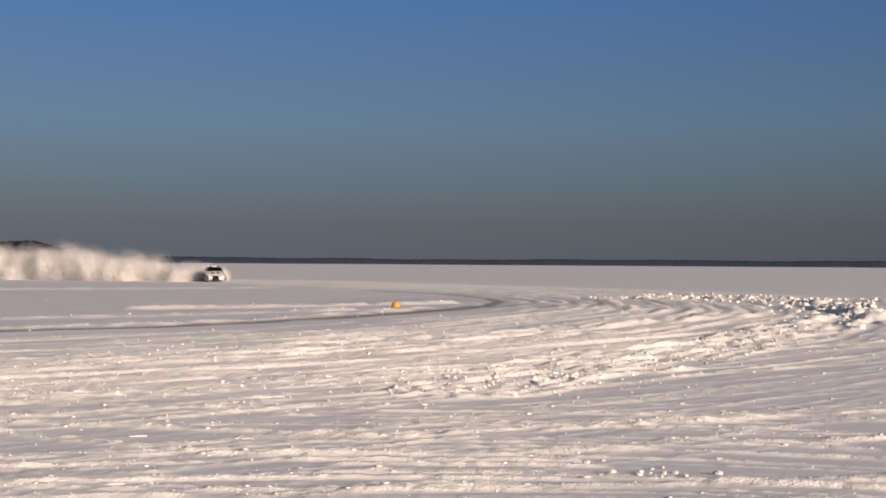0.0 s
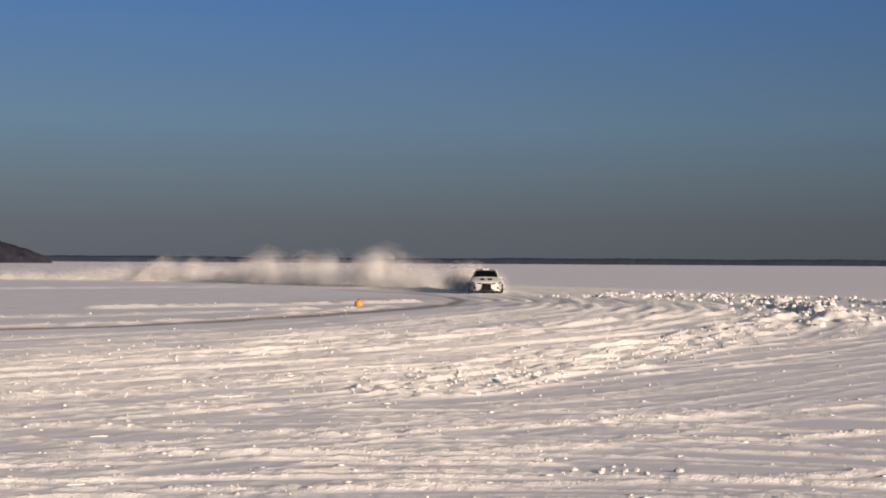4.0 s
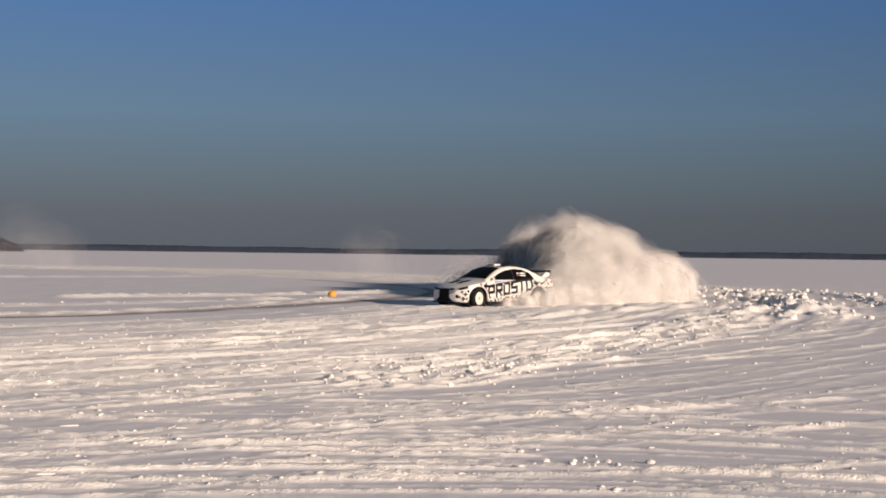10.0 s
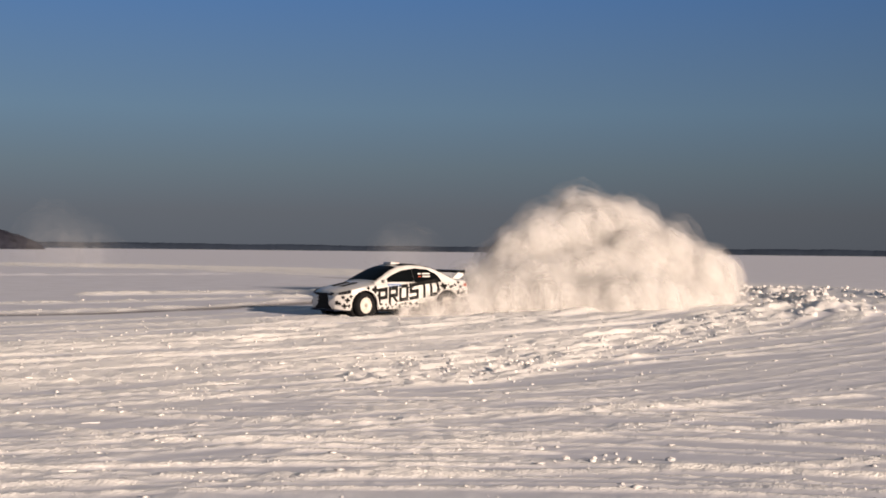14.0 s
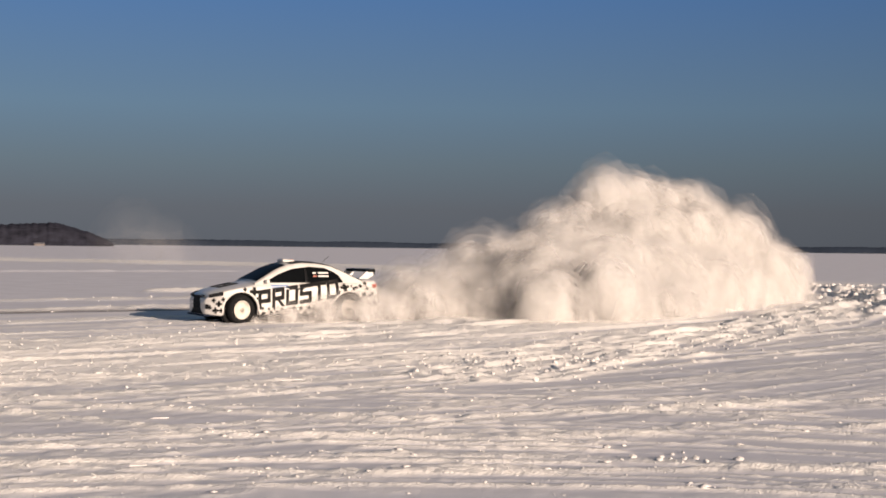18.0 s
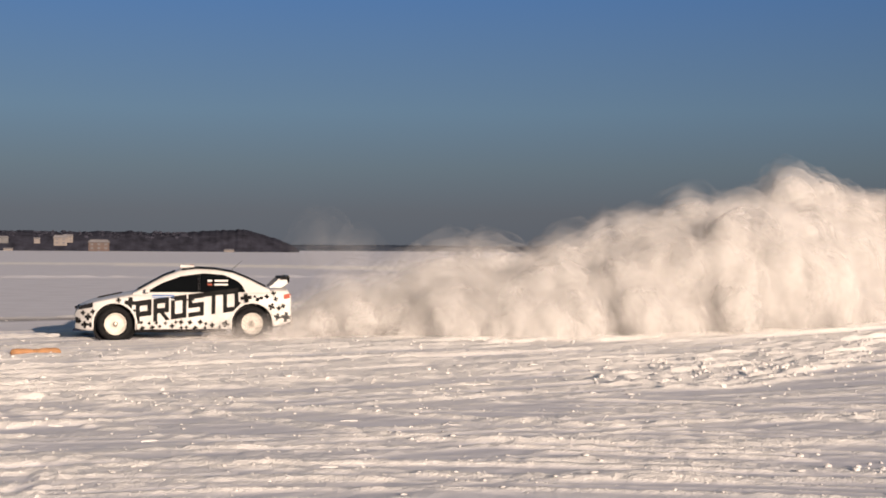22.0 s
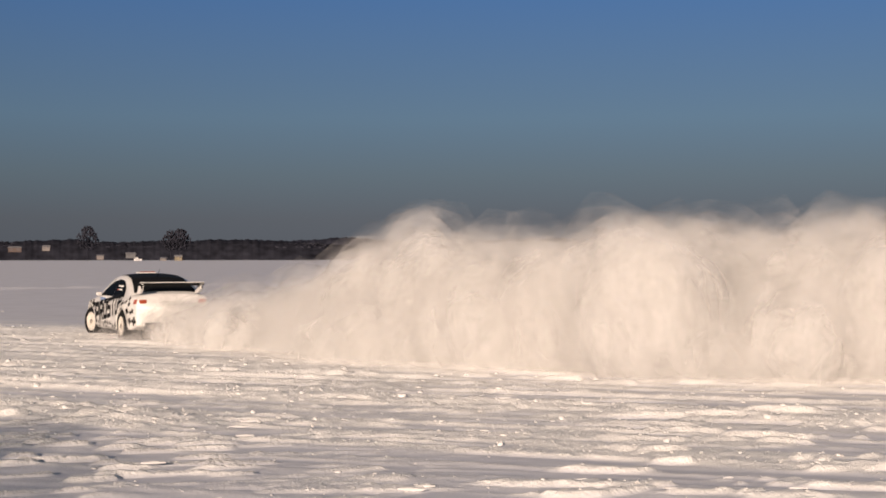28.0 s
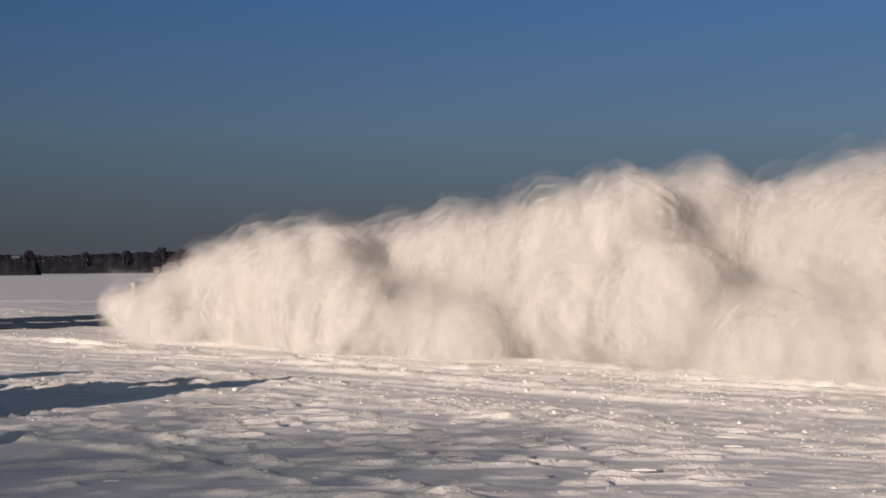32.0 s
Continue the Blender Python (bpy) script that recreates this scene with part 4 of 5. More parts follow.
# ---------- far shores ----------
def shore_band(name, label, a0, a1, dist, top, deep, mat, seed, ends=(0.0, 0.0), step=0.05):
    """A wooded bank along the horizon: front, uneven top, back."""
    az = np.arange(a0, a1 + step, step)
    taper = np.ones_like(az)
    if ends[0]:
        taper *= np.clip((az - a0) / ends[0], 0, 1) ** 0.6
    if ends[1]:
        taper *= np.clip((a1 - az) / ends[1], 0, 1) ** 0.6
    z = top * taper * (0.80 + 0.22 * (fbm(az * 0.45, az * 0, seed) * 1.6) + 0.06 * (vnoise(az * 6.0, az * 0, seed + 5) - 0.5) + 0.05 * (vnoise(az * 17.0, az * 0, seed + 6) - 0.5))
    v, f = [], []
    for a, h in zip(az, z):
        for d, q in ((dist, -2.0), (dist + deep * 0.15, h * 0.72), (dist + deep * 0.5, h), (dist + deep, h * 0.9), (dist + deep, -2.0)):
            v.append((*polar(a, d), q))
    n = 5
    for i in range(len(az) - 1):
        for j in range(n - 1):
            f.append((i * n + j, i * n + j + 1, (i + 1) * n + j + 1, (i + 1) * n + j))
    me = mesh(name, v, f)
    me.materials.append(mat)
    return tagged(new(name, me), label, "woods", kind="structure")

shore_band("backdrop_far_shore", "low wooded shore across the lake, coloured pale blue for haze", -40, 16.5, 4200, 19, 300, WOODS_FAR, 3, step=0.04)
shore_band("backdrop_hill", "dark wooded hill on the lake shore", 14.3, 68, 1100, 17.5, 160, WOODS, 8, ends=(2.2, 0))
shore_band("backdrop_town_shore", "dark wooded shore behind a lakeside town", 58, 118, 1000, 15.5, 160, WOODS_DARK, 12, ends=(7.0, 0))
shore_band("backdrop_near_bank", "dark leafless bank close to the ice", 93.9, 112, 640, 9.0, 60, WOODS_DARK, 15, ends=(0.25, 0))

def far_trees():
    rng = np.random.RandomState(8)
    shapes = lump_shapes(8, 4)
    vs, fs, base, town = [], [], 0, []
    for _ in range(2600):
        a = rng.uniform(14.5, 116)
        d0, deep, top = (1100, 160, 16.8) if a < 63 else (1000, 160, 14.2)
        top *= min(1.0, max(0.0, (a - 14.3) / 2.2) ** 0.6)
        up = 0.70 + 0.30 * rng.rand()
        d = d0 + deep * (0.15 * up / 0.72 if up < 0.72 else 0.15 + 0.35 * (up - 0.72) / 0.28)
        wid, hgt = rng.uniform(1.0, 2.6), rng.uniform(0.8, 1.9)
        v, f = shapes[rng.randint(8)]
        x, y = polar(a, d)
        w = v * (wid, wid, hgt) + (x, y, max(0.3, up * top - 0.75 * hgt))
        vs.append(w)
        fs.append(f + base)
        town.append(a > 63)
        base += len(v)
    me = mesh("far_trees", np.concatenate(vs), np.concatenate(fs))
    me.materials.append(WOODS)
    me.materials.append(WOODS_DARK)
    me.polygons.foreach_set("material_index", np.repeat(town, 20).astype(np.int32))
    tagged(new("far_trees", me), "distant bare winter trees along the shore", "trees", kind="stuff")

far_trees()

def lone_tree(az, dist, tall):
    """A leafless tree: trunk, limbs and a crown of twig clumps."""
    x, y = polar(az, dist)
    rng = random.Random(int(az * 10))
    ob = tagged(empty("bare_tree", pose(x, y, 0)), "tall leafless tree standing above the shore woods", "tree", "tall shore trees")
    bm = lathe([(0.45, 0), (0.3, tall * 0.4), (0.12, tall * 0.85), (0.03, tall)], 8, "z")
    wood = WOODS if az < 58 else WOODS_DARK
    part("trunk", bm, wood, ob)
    bm = bmesh.new()
    for k in range(280):
        h = rng.uniform(0.35, 1.0)
        r = (1 - abs(h - 0.62) * 1.7) * tall * 0.36 * rng.random() ** 0.5
        a = rng.uniform(0, 6.283)
        m = Matrix.Translation((r * math.cos(a), r * math.sin(a), h * tall)) @ Matrix.Diagonal((rng.uniform(.5, 1.1), rng.uniform(.5, 1.1), rng.uniform(.8, 1.8), 1))
        bmesh.ops.create_icosphere(bm, subdivisions=1, radius=0.6, matrix=m)
    part("crown", bm, wood, ob)
    bm = bmesh.new()
    for k in range(8):
        a, h = rng.uniform(0, 6.283), rng.uniform(0.35, 0.7) * tall
        m = Matrix.Translation((0, 0, h)) @ pose(0, 0, 0, 50, 0, math.degrees(a)) @ Matrix.Translation((0, 0, tall * 0.1))
        bmesh.ops.create_cone(bm, segments=5, radius1=0.16, radius2=0.03, depth=tall * 0.2, matrix=m)
    part("limbs", bm, wood, ob)

for az, dist, tall in ((51.6, 985, 23), (29.6, 1010, 20), (72.6, 880, 21), (68.9, 900, 20), (69.3, 905, 19), (85.0, 700, 13), (89.2, 820, 15), (88.4, 860, 14.5), (90.6, 850, 13.5), (94.4, 860, 14), (92.2, 870, 13), (78.5, 890, 14)):
    lone_tree(az, dist, tall)

def shade_tree(x, y, seed):
    """A low leafless tree added unseen behind the viewer, whose dense twigs throw a soft shade over the near snow."""
    rng = random.Random(seed)
    ob = tagged(empty("shade_tree", pose(x, y, -0.05)), "low leafless tree added out of view, its dense thin twigs casting long shade", "tree", "trees behind the viewer")
    part("trunk", lathe([(0.20, 0), (0.15, 2.0), (0.11, 4.2), (0.04, 6.6)], 10, "z"), WOODS, ob)
    for name, many, length, thick in (("limbs", 22, 2.4, 0.045), ("crown", 470, 0.95, 0.016)):
        bm = bmesh.new()
        for k in range(many):
            a, q = rng.uniform(0, 6.283), rng.random() ** 0.5 * (0.5 if name == "limbs" else 1.0)
            m = pose(2.6 * q * math.cos(a), 2.6 * q * math.sin(a), 6.4 + rng.uniform(-1.2, 1.2) * (1.05 - 0.6 * q), rng.uniform(25, 95), 0, math.degrees(a) - 90 + rng.uniform(-40, 40))
            bmesh.ops.create_cone(bm, segments=4, radius1=thick, radius2=thick * 0.4, depth=length * rng.uniform(0.7, 1.3), matrix=m)
        part(name, bm, WOODS, ob)

shade_tree(9.0, -22.3, 3)
shade_tree(5.8, -25.1, 4)

def house(az, dist, wide, tall, base, wall, label, storeys=2):
    x, y = polar(az, dist)
    ob = tagged(empty("house", pose(x, y, base * 0.8, 0, 0, az)), label, "house", "houses along the shore")
    wide, tall = (wide * 0.85, tall * 0.85) if az < 65 else (wide * 0.68, tall * 0.68)
    deep = max(wide * 0.6, 5)
    bm = bmesh.new()
    box(bm, 0, 0, tall * 0.36 - 0.5, wide, deep, tall * 0.72 + 1)
    part("wall", bm, wall, ob)
    bm = bmesh.new()
    e, w2, d2 = 0.5, wide / 2 + 0.5, deep / 2 + 0.5
    z0, z1 = tall * 0.72, tall
    vs = [bm.verts.new(p) for p in ((-w2, -d2, z0), (w2, -d2, z0), (w2, d2, z0), (-w2, d2, z0), (-w2 * 0.8, 0, z1), (w2 * 0.8, 0, z1))]
    for q in ((0, 1, 5, 4), (2, 3, 4, 5), (1, 2, 5), (3, 0, 4), (3, 2, 1, 0)):
        bm.faces.new([vs[i] for i in q])
    part("roof", bm, ROOF, ob, "snow-covered roof")
    n = max(2, int(wide / 4))
    for i in range(n):
        for s in range(storeys):
            bm = bmesh.new()
            box(bm, -wide / 2 + (i + 0.5) * wide / n, -deep / 2 - 0.03, (s + 0.5) * tall * 0.72 / storeys, wide / n * 0.4, 0.1, tall * 0.72 / storeys * 0.5)
            part("window", bm, PANE, ob)

for az, dist, wide, tall, base, k, label in (
        (33.4, 1060, 9, 5, 12, 0, "pale hillside house among bare trees"), (33.0, 1040, 18, 6, 6.5, 0, "long pale house on the wooded slope"),
        (33.2, 990, 26, 5, 0.3, 0, "long white boathouse at the ice edge"), (31.3, 980, 6, 2.6, 0, 0, "small white hut at the ice edge"),
        (28.4, 1040, 9, 5, 5, 2, "brownish house on the wooded slope"), (27.3, 985, 10, 3, 0, 0, "low white shed on the shore"),
        (26.1, 1050, 9, 5, 8, 3, "grey house high on the slope"), (25.9, 980, 7, 2.5, 0, 0, "small white hut at the ice edge"),
        (24.8, 1050, 5, 4, 8, 0, "small white house on the slope"), (23.9, 1045, 11, 8, 6, 0, "tall white villa on the wooded slope"),
        (23.6, 1050, 8, 6, 9, 0, "white upper house on the slope"), (22.4, 1020, 17, 9, 1, 2, "tan brick building by the shore"), (17.2, 990, 8, 2.6, 0, 0, "small white hut under the hill"),
        (36.2, 1050, 7, 5, 6.5, 1, "ochre house with pale gable"), (36.0, 1060, 6, 4, 11, 0, "pale gable above the trees"), (34.6, 1060, 11, 4.5, 11.5, 0, "white flat house high on the slope"),
        (34.7, 1030, 10, 6, 3, 2, "brown brick house on the slope"), (40.6, 985, 22, 3.2, 0, 0, "long low white shed at the ice edge"), (43.7, 985, 7, 2.4, 0, 0, "small white hut at the ice edge"), (41.5, 985, 4, 3, 0, 0, "white hut beside the long shed"),
        (53.4, 960, 7, 3.4, 0, 0, "white cabin on the shore"), (49.2, 1000, 6, 4, 7, 1, "ochre house between the trees"),
        (69.0, 820, 6, 5, 0, 1, "warm tan house with steep roof"), (69.6, 815, 5, 3, 0, 0, "white shed beside the tan house"),
        (76.7, 900, 10.5, 5.5, 7.5, 1, "yellow apartment block over the trees"), (74.2, 930, 7, 4, 9, 0, "white house among the trees"), (75.4, 930, 12, 4, 8, 2, "row of small brick houses"), (77.6, 880, 8, 4, 3, 3, "grey house behind bare trees"),
        (80.9, 860, 8, 5.5, 4.5, 0, "white two-storey house over the shore"), (82.6, 800, 6, 4.5, 0.2, 0, "small grey-white house at the ice edge"), (82.9, 880, 6, 6, 6, 2, "reddish house among trees"), (84.3, 900, 12, 4, 6, 2, "long brick house by the shore"),
        (79.0, 870, 16, 4, 1, 3, "long grey shed with low roof"), (86.3, 880, 8, 4, 6, 0, "pale house between trees"), (87.8, 840, 10, 5, 4, 3, "grey house among bushes"), (89.4, 780, 4, 5, 0.5, 0, "narrow white hut by the ice"), (88.9, 900, 12, 4, 5, 3, "long grey house by bare trees"),
        (94.9, 720, 5, 3.2, 9.2, 0, "pale roof showing over the dark bank"), (70.9, 900, 9, 4, 3, 3, "grey house by the shore"), (72.1, 860, 6, 3, 2, 0, "white cottage by the shore")):
    house(az, dist, wide, tall, base, WALLS[k], label)

def ice_boat(az, dist, tall):
    x, y = polar(az, dist)
    ob = tagged(empty("ice_sailboat", pose(x, y, 0, 0, 0, az + 20)), "small white sailing boat standing on the ice", "boat", "boats on the ice")
    bm = bmesh.new()
    box(bm, 0, 0, 0.7, 4.0, 1.5, 1.1, 0.3)
    for v in bm.verts:
        v.co.y *= 1 - 0.6 * max(0, v.co.x / 1.7)
    part("hull", bm, SAIL, ob)
    part("mast", lathe([(0.06, 0.7), (0.05, tall * 0.6), (0.03, tall)], 6, "z"), HUB, ob)
    bm = bmesh.new()
    rows = [[bm.verts.new(((-0.1 - 2.6 * (1 - k / 6) * j / 3) if k < 6 else -0.1, 0.35 * math.sin(j / 3 * 2.4) * (1 - k / 6), 1.0 + (tall - 1.2) * k / 6)) for j in range(4)] for k in range(6)]
    for a, b in zip(rows, rows[1:]):
        for j in range(3):
            bm.faces.new((a[j], a[j + 1], b[j + 1], b[j]))
    bmesh.ops.solidify(bm, geom=bm.faces[:], thickness=0.03)
    part("sail", bm, SAIL, ob)
    bm = bmesh.new()
    box(bm, -0.3, 0, 0.14, 0.5, 2.4, 0.10, 0.03)
    part("runner_plank", bm, HUB, ob)

for az, dist, tall in ((77.35, 600, 5.2), (79.55, 600, 5.0), (60.9, 560, 5.6), (58.8, 640, 4.2), (70.6, 700, 2.6)):
    ice_boat(az, dist, tall)

# ---------- snow thrown up by the wheels ----------
def puff_mesh(seed, layers=((1.20, 0.03), (1.12, 0.075), (1.03, 0.14), (0.93, 0.21), (0.81, 0.30), (0.67, 0.42), (0.5, 0.55))):
    """A billow: thin layers of powder, one inside the other, round a dense core."""
    verts, faces, dens = [], [], []
    off = Vector((seed * 7.3, seed * 3.1, seed * 5.7))
    for size, den in layers:
        bm = bmesh.new()
        bmesh.ops.create_icosphere(bm, subdivisions=3, radius=1.0)
        bm.verts.index_update()
        base = len(verts)
        for v in bm.verts:
            d = v.co.normalized()
            q = d * 1.2 + off + Vector((1.9 * size, -1.4 * size, 1.6 * size))
            big = noise.noise(q)
            bil = 1 - 2.2 * abs(noise.noise(q * 2.0 + Vector((3, 1, 0))))
            fine = 1 - 2.2 * abs(noise.noise(q * 4.6 + Vector((0, 7, 2))))
            r = size * (0.94 + 0.26 * big + 0.13 * bil + (0.045 + 0.3 * max(0.0, size - 0.95)) * fine)
            verts.append(d * r)
            dens.append(den)
        faces += [[base + v.index for v in f.verts] for f in bm.faces]
        if base:
            faces.append([base - len(bm.verts), base - len(bm.verts) + 1, base])      # the layers hang together
        bm.free()
    me = mesh("puff", verts, faces)
    me.materials.append(POWDER)
    at = me.attributes.new("thickness", "FLOAT", "POINT")
    at.data.foreach_set("value", dens)
    return me

PUFFS = [puff_mesh(k) for k in range(10)]
SOFT = [puff_mesh(k + 60, ((1.38, 0.03), (1.2, 0.06), (1.02, 0.10), (0.84, 0.16), (0.66, 0.24), (0.48, 0.3))) for k in range(5)]
MISTS = [puff_mesh(k + 40, ((1.38, 0.02), (1.2, 0.035), (1.0, 0.06), (0.8, 0.09), (0.6, 0.14))) for k in range(4)]
WISPS = [puff_mesh(k + 20, ((1.4, 0.006), (1.15, 0.009), (0.9, 0.011), (0.65, 0.013))) for k in range(3)]
PLUME = tagged(empty("snow_plume"), "rolling white cloud of powder snow thrown up behind the sliding car", "snow cloud", "snow clouds")
BEND_PLUME = tagged(empty("snow_plume"), "towering white cloud of powder snow hanging over the bend", "snow cloud", "snow clouds")
OLD_PLUME = tagged(empty("old_snow_plume"), "settling cloud of powder snow over the far ice", "snow cloud")
FAR_PLUME = tagged(empty("far_snow_plume"), "low drifting powder snow around the far car", "snow cloud")
DRIFT = []     # part, rows: keyed at the end

def puff(parent, me, size, rows, squash=1.0):
    ob = part("puff", me, None, parent)
    ob.scale = (size, size, size * squash)
    DRIFT.append((ob, rows))

def tail(t, back, out):
    """A place behind the rear axle, along the way that the car has come."""
    x, y, h = way(t)
    a, b = way(max(0, t - 0.4)), way(min(32, t + 0.4))
    vx, vy = b[0] - a[0], b[1] - a[1]
    n = math.hypot(vx, vy)
    vx, vy = vx / n, vy / n
    c, s = math.cos(radians(h)), math.sin(radians(h))
    return x - c * 1.4 - vx * (back - 1.4) - vy * out, y - s * 1.4 - vy * (back - 1.4) + vx * out

def main_plume():
    rng = random.Random(12)
    te, k = 5.1, 0
    while te < 31.9:
        a, b = way(te - 0.3), way(te + 0.3)
        n = math.hypot(b[0] - a[0], b[1] - a[1])
        px, py = -(b[1] - a[1]) / n, (b[0] - a[0]) / n      # to the outer side, where the snow is flung
        ux, uy = (a[0] - b[0]) / n, (a[1] - b[1]) / n
        x0, y0 = tail(te, 2.0, 0.45)
        early = 1.1 if te < 9.5 else 1.0
        slow = float(np.interp(te, [5, 6, 7.5, 8.5, 9.5, 12, 20, 22, 22.6, 23.3, 24.2, 25, 26, 27, 28, 29, 30, 32], [0.45, 0.45, 0.6, 1.3, 1.6, 1.9, 2.2, 2.2, 1.6, 1.15, 1.35, 1.9, 1.3, 1.0, 0.9, 0.75, 0.6, 0.45]))
        tall = float(np.interp(te, [5, 6.2, 7.2, 8.5, 10.5, 12, 15, 19, 20.5, 21.5, 22.2, 23, 24.2, 25, 26.3, 27.2, 28.5, 29.5, 31, 32], [0.6, 0.62, 0.68, 0.92, 1.18, 0.85, 0.62, 0.60, 0.50, 0.42, 0.48, 0.56, 0.60, 0.58, 0.66, 0.68, 0.60, 0.56, 0.58, 0.66]))
        climb = float(np.interp(te, [5, 7, 9, 11, 22, 25, 26, 26.6, 27.1, 27.6, 28.2, 29, 30, 32], [-0.02, 0.02, 0.06, 0.03, 0.03, 0.03, 0.0, 0.0, 0.12, 0.15, 0.10, 0.08, 0.10, 0.1]))
        for level in ((0, 0, 1, 1, 2, 2) if te < 10 else (0, 0, 1, 2)):
            k += 1
            out = (-0.1 + 1.1 * ((k * 0.618034 + 0.06 * rng.random()) % 1.0)) * (5.0 if te < 7 else 4.4 if te < 9 else 5.2)
            if level == 2:
                out *= 0.45 if te < 9.5 else 0.75
            size = (rng.uniform(0.6, 0.85), rng.uniform(0.85, 1.15), rng.uniform(0.95, 1.3))[level] * ((early if level else 1.35 if te > 26 else 1) * (0.92 if 21 < te < 24 else 1.1 if 24 <= te < 27 else 1))
            top = (rng.uniform(0.15, 0.5), rng.uniform(0.9, 1.5), rng.uniform(1.9, 2.75))[level] * (tall if level else 1) * (1 - 0.13 * max(out, 0) if te < 14 else 1)
            tau = (0.35, 0.4 * slow, slow)[level]
            late = te + (0.1, 0.16 * slow, 0.3 * slow)[level] + 0.08 * abs(out)
            low = -size * 1.5 - 0.35
            spin = [rng.uniform(-0.5, 0.5), rng.uniform(-0.5, 0.5), rng.uniform(-1, 1)]
            first = [rng.uniform(-22, 22), rng.uniform(-22, 22), rng.uniform(-180, 180)]
            back = rng.uniform(-0.3, 0.8)
            rows = []
            for age in (None, 0, 0.2, 0.5, 1.0, 1.8, 3.0, 5.0, 8.0, 13.0, 27.0):
                t = 0.0 if age is None else late + age
                g = 0 if age is None else age
                if age is not None and t >= 32.0:
                    if rows[-1][0] >= 32.0:
                        break
                    g = max(0, 32.0 - late)
                    t = 32.0
                rise = 1 - math.exp(-(g / tau) ** (1.7 if 20.5 < te < 27.5 and level else 1.3 if 14 < te <= 20.5 and level else 1.0))
                far = 1 - math.exp(-g / 0.8)
                z = low + (top - low) * rise + climb * min(g, 8) * (0.0, 0.45, 1.0)[level]
                z -= 0.12 * max(0, g - (4 if te < 8.5 else 9))
                rows.append((t, pose(x0 + px * out * far + ux * back, y0 + py * out * far + uy * back, z, *[first[i] + spin[i] * 4.0 * g for i in range(3)])))
            puff(PLUME if te > 15 else BEND_PLUME, (PUFFS[k % 10] if level else SOFT[k % 5]), size, rows, rng.uniform(1.0, 1.25) if level else 0.95)
        te += min(0.27, (0.52 if te < 16 else 0.5 if te < 20.5 else 0.34 if te < 27 else 0.5) / (n / 0.6))

def wheel_spray():
    """Powder that stays at the spinning rear wheels, and beside the front ones."""
    rng = random.Random(4)
    for k, (back, out, z, size) in enumerate(((2.0, 0.7, 0.10, 0.36), (2.6, 0.8, 0.2, 0.5), (3.2, 0.9, 0.3, 0.62), (2.9, -0.4, 0.2, 0.5), (3.8, 0.3, 0.35, 0.7), (3.8, 1.6, 0.3, 0.6), (2.3, 1.1, 0.22, 0.42), (3.0, 1.5, 0.35, 0.55), (3.4, 0.5, 0.55, 0.6), (4.4, 1.1, 0.55, 0.75), (4.6, 2.2, 0.4, 0.7), (5.2, 0.6, 0.6, 0.8), (6.0, 1.4, 0.5, 0.8), (6.9, 0.5, 0.45, 0.85))):
        rows = []
        t, i = 0.0, 0
        while t <= 32.001:
            x, y = tail(t, back, out)
            j = math.sin(t * 2.1 + k)
            low = float(np.interp(t, [0, 22.3, 23, 23.4, 24.1, 24.6, 25.1, 25.8, 27.7, 28.2, 28.7, 29.3, 32], [0, 0, -0.3, -0.2, -0.2, -0.4, -0.5, 0, 0, -0.4, -0.35, 0, 0]))
            rows.append((t, pose(x, y, z + low + 0.06 * j, 6 * i, 0, 11 * i + 40 * k)))
            t += 0.5
            i += 1
        puff(PLUME, SOFT[(k * 2) % 5], size * 1.05, rows)
    for k, (back, out, top, size) in enumerate(((2.3, 0.3, 0.75, 0.42), (2.8, -0.3, 0.7, 0.5), (3.2, 0.5, 0.8, 0.5), (2.5, 0.9, 0.55, 0.45), (3.6, 0.1, 0.6, 0.55))):
        rows = []
        for i in range(65):
            t = i * 0.5
            x, y = tail(t, back, out)
            z = float(np.interp(t, [0, 10, 11, 12, 13, 23.2, 23.8, 24.3, 24.8, 25.5, 26.2, 26.8, 28, 32], [-1.2, -1.2, top - 0.25, top - 0.3, -1.2, -1.2, top, top, -1.0, -1.0, top - 0.35, top - 0.1, -1.2, -1.2]))
            rows.append((t, pose(x, y, z, 5 * i, 0, 10 * i + 61 * k)))
        puff(PLUME, MISTS[k % 4], size, rows)
    # the cloud that closes round the car as it slides away
    for k, (back, out, top, size) in enumerate(((1.2, -0.9, 0.45, 0.5), (2.2, -0.7, 0.55, 0.6), (2.6, 0.3, 0.75, 0.7), (3.2, -0.5, 0.8, 0.75), (1.4, 0.9, 0.5, 0.55), (3.4, 0.8, 0.8, 0.8), (4.2, 0.1, 0.9, 0.85), (2.0, -1.3, 0.35, 0.5))):
        rows = []
        for i in range(65):
            t = i * 0.5
            x, y = tail(t, back, out)
            z = float(np.interp(t, [0, 29.0, 29.8, 30.6, 31.3, 32], [-size * 1.5 - 0.35, -size * 1.5 - 0.35, top - 0.32, top - 0.1, top - 0.1, top - 0.7]))
            rows.append((t, pose(x, y, z + 0.06 * math.sin(t * 1.9 + k), 7 * i, 0, 9 * i + 50 * k)))
        puff(PLUME, PUFFS[(k * 3 + 1) % 10], size, rows)

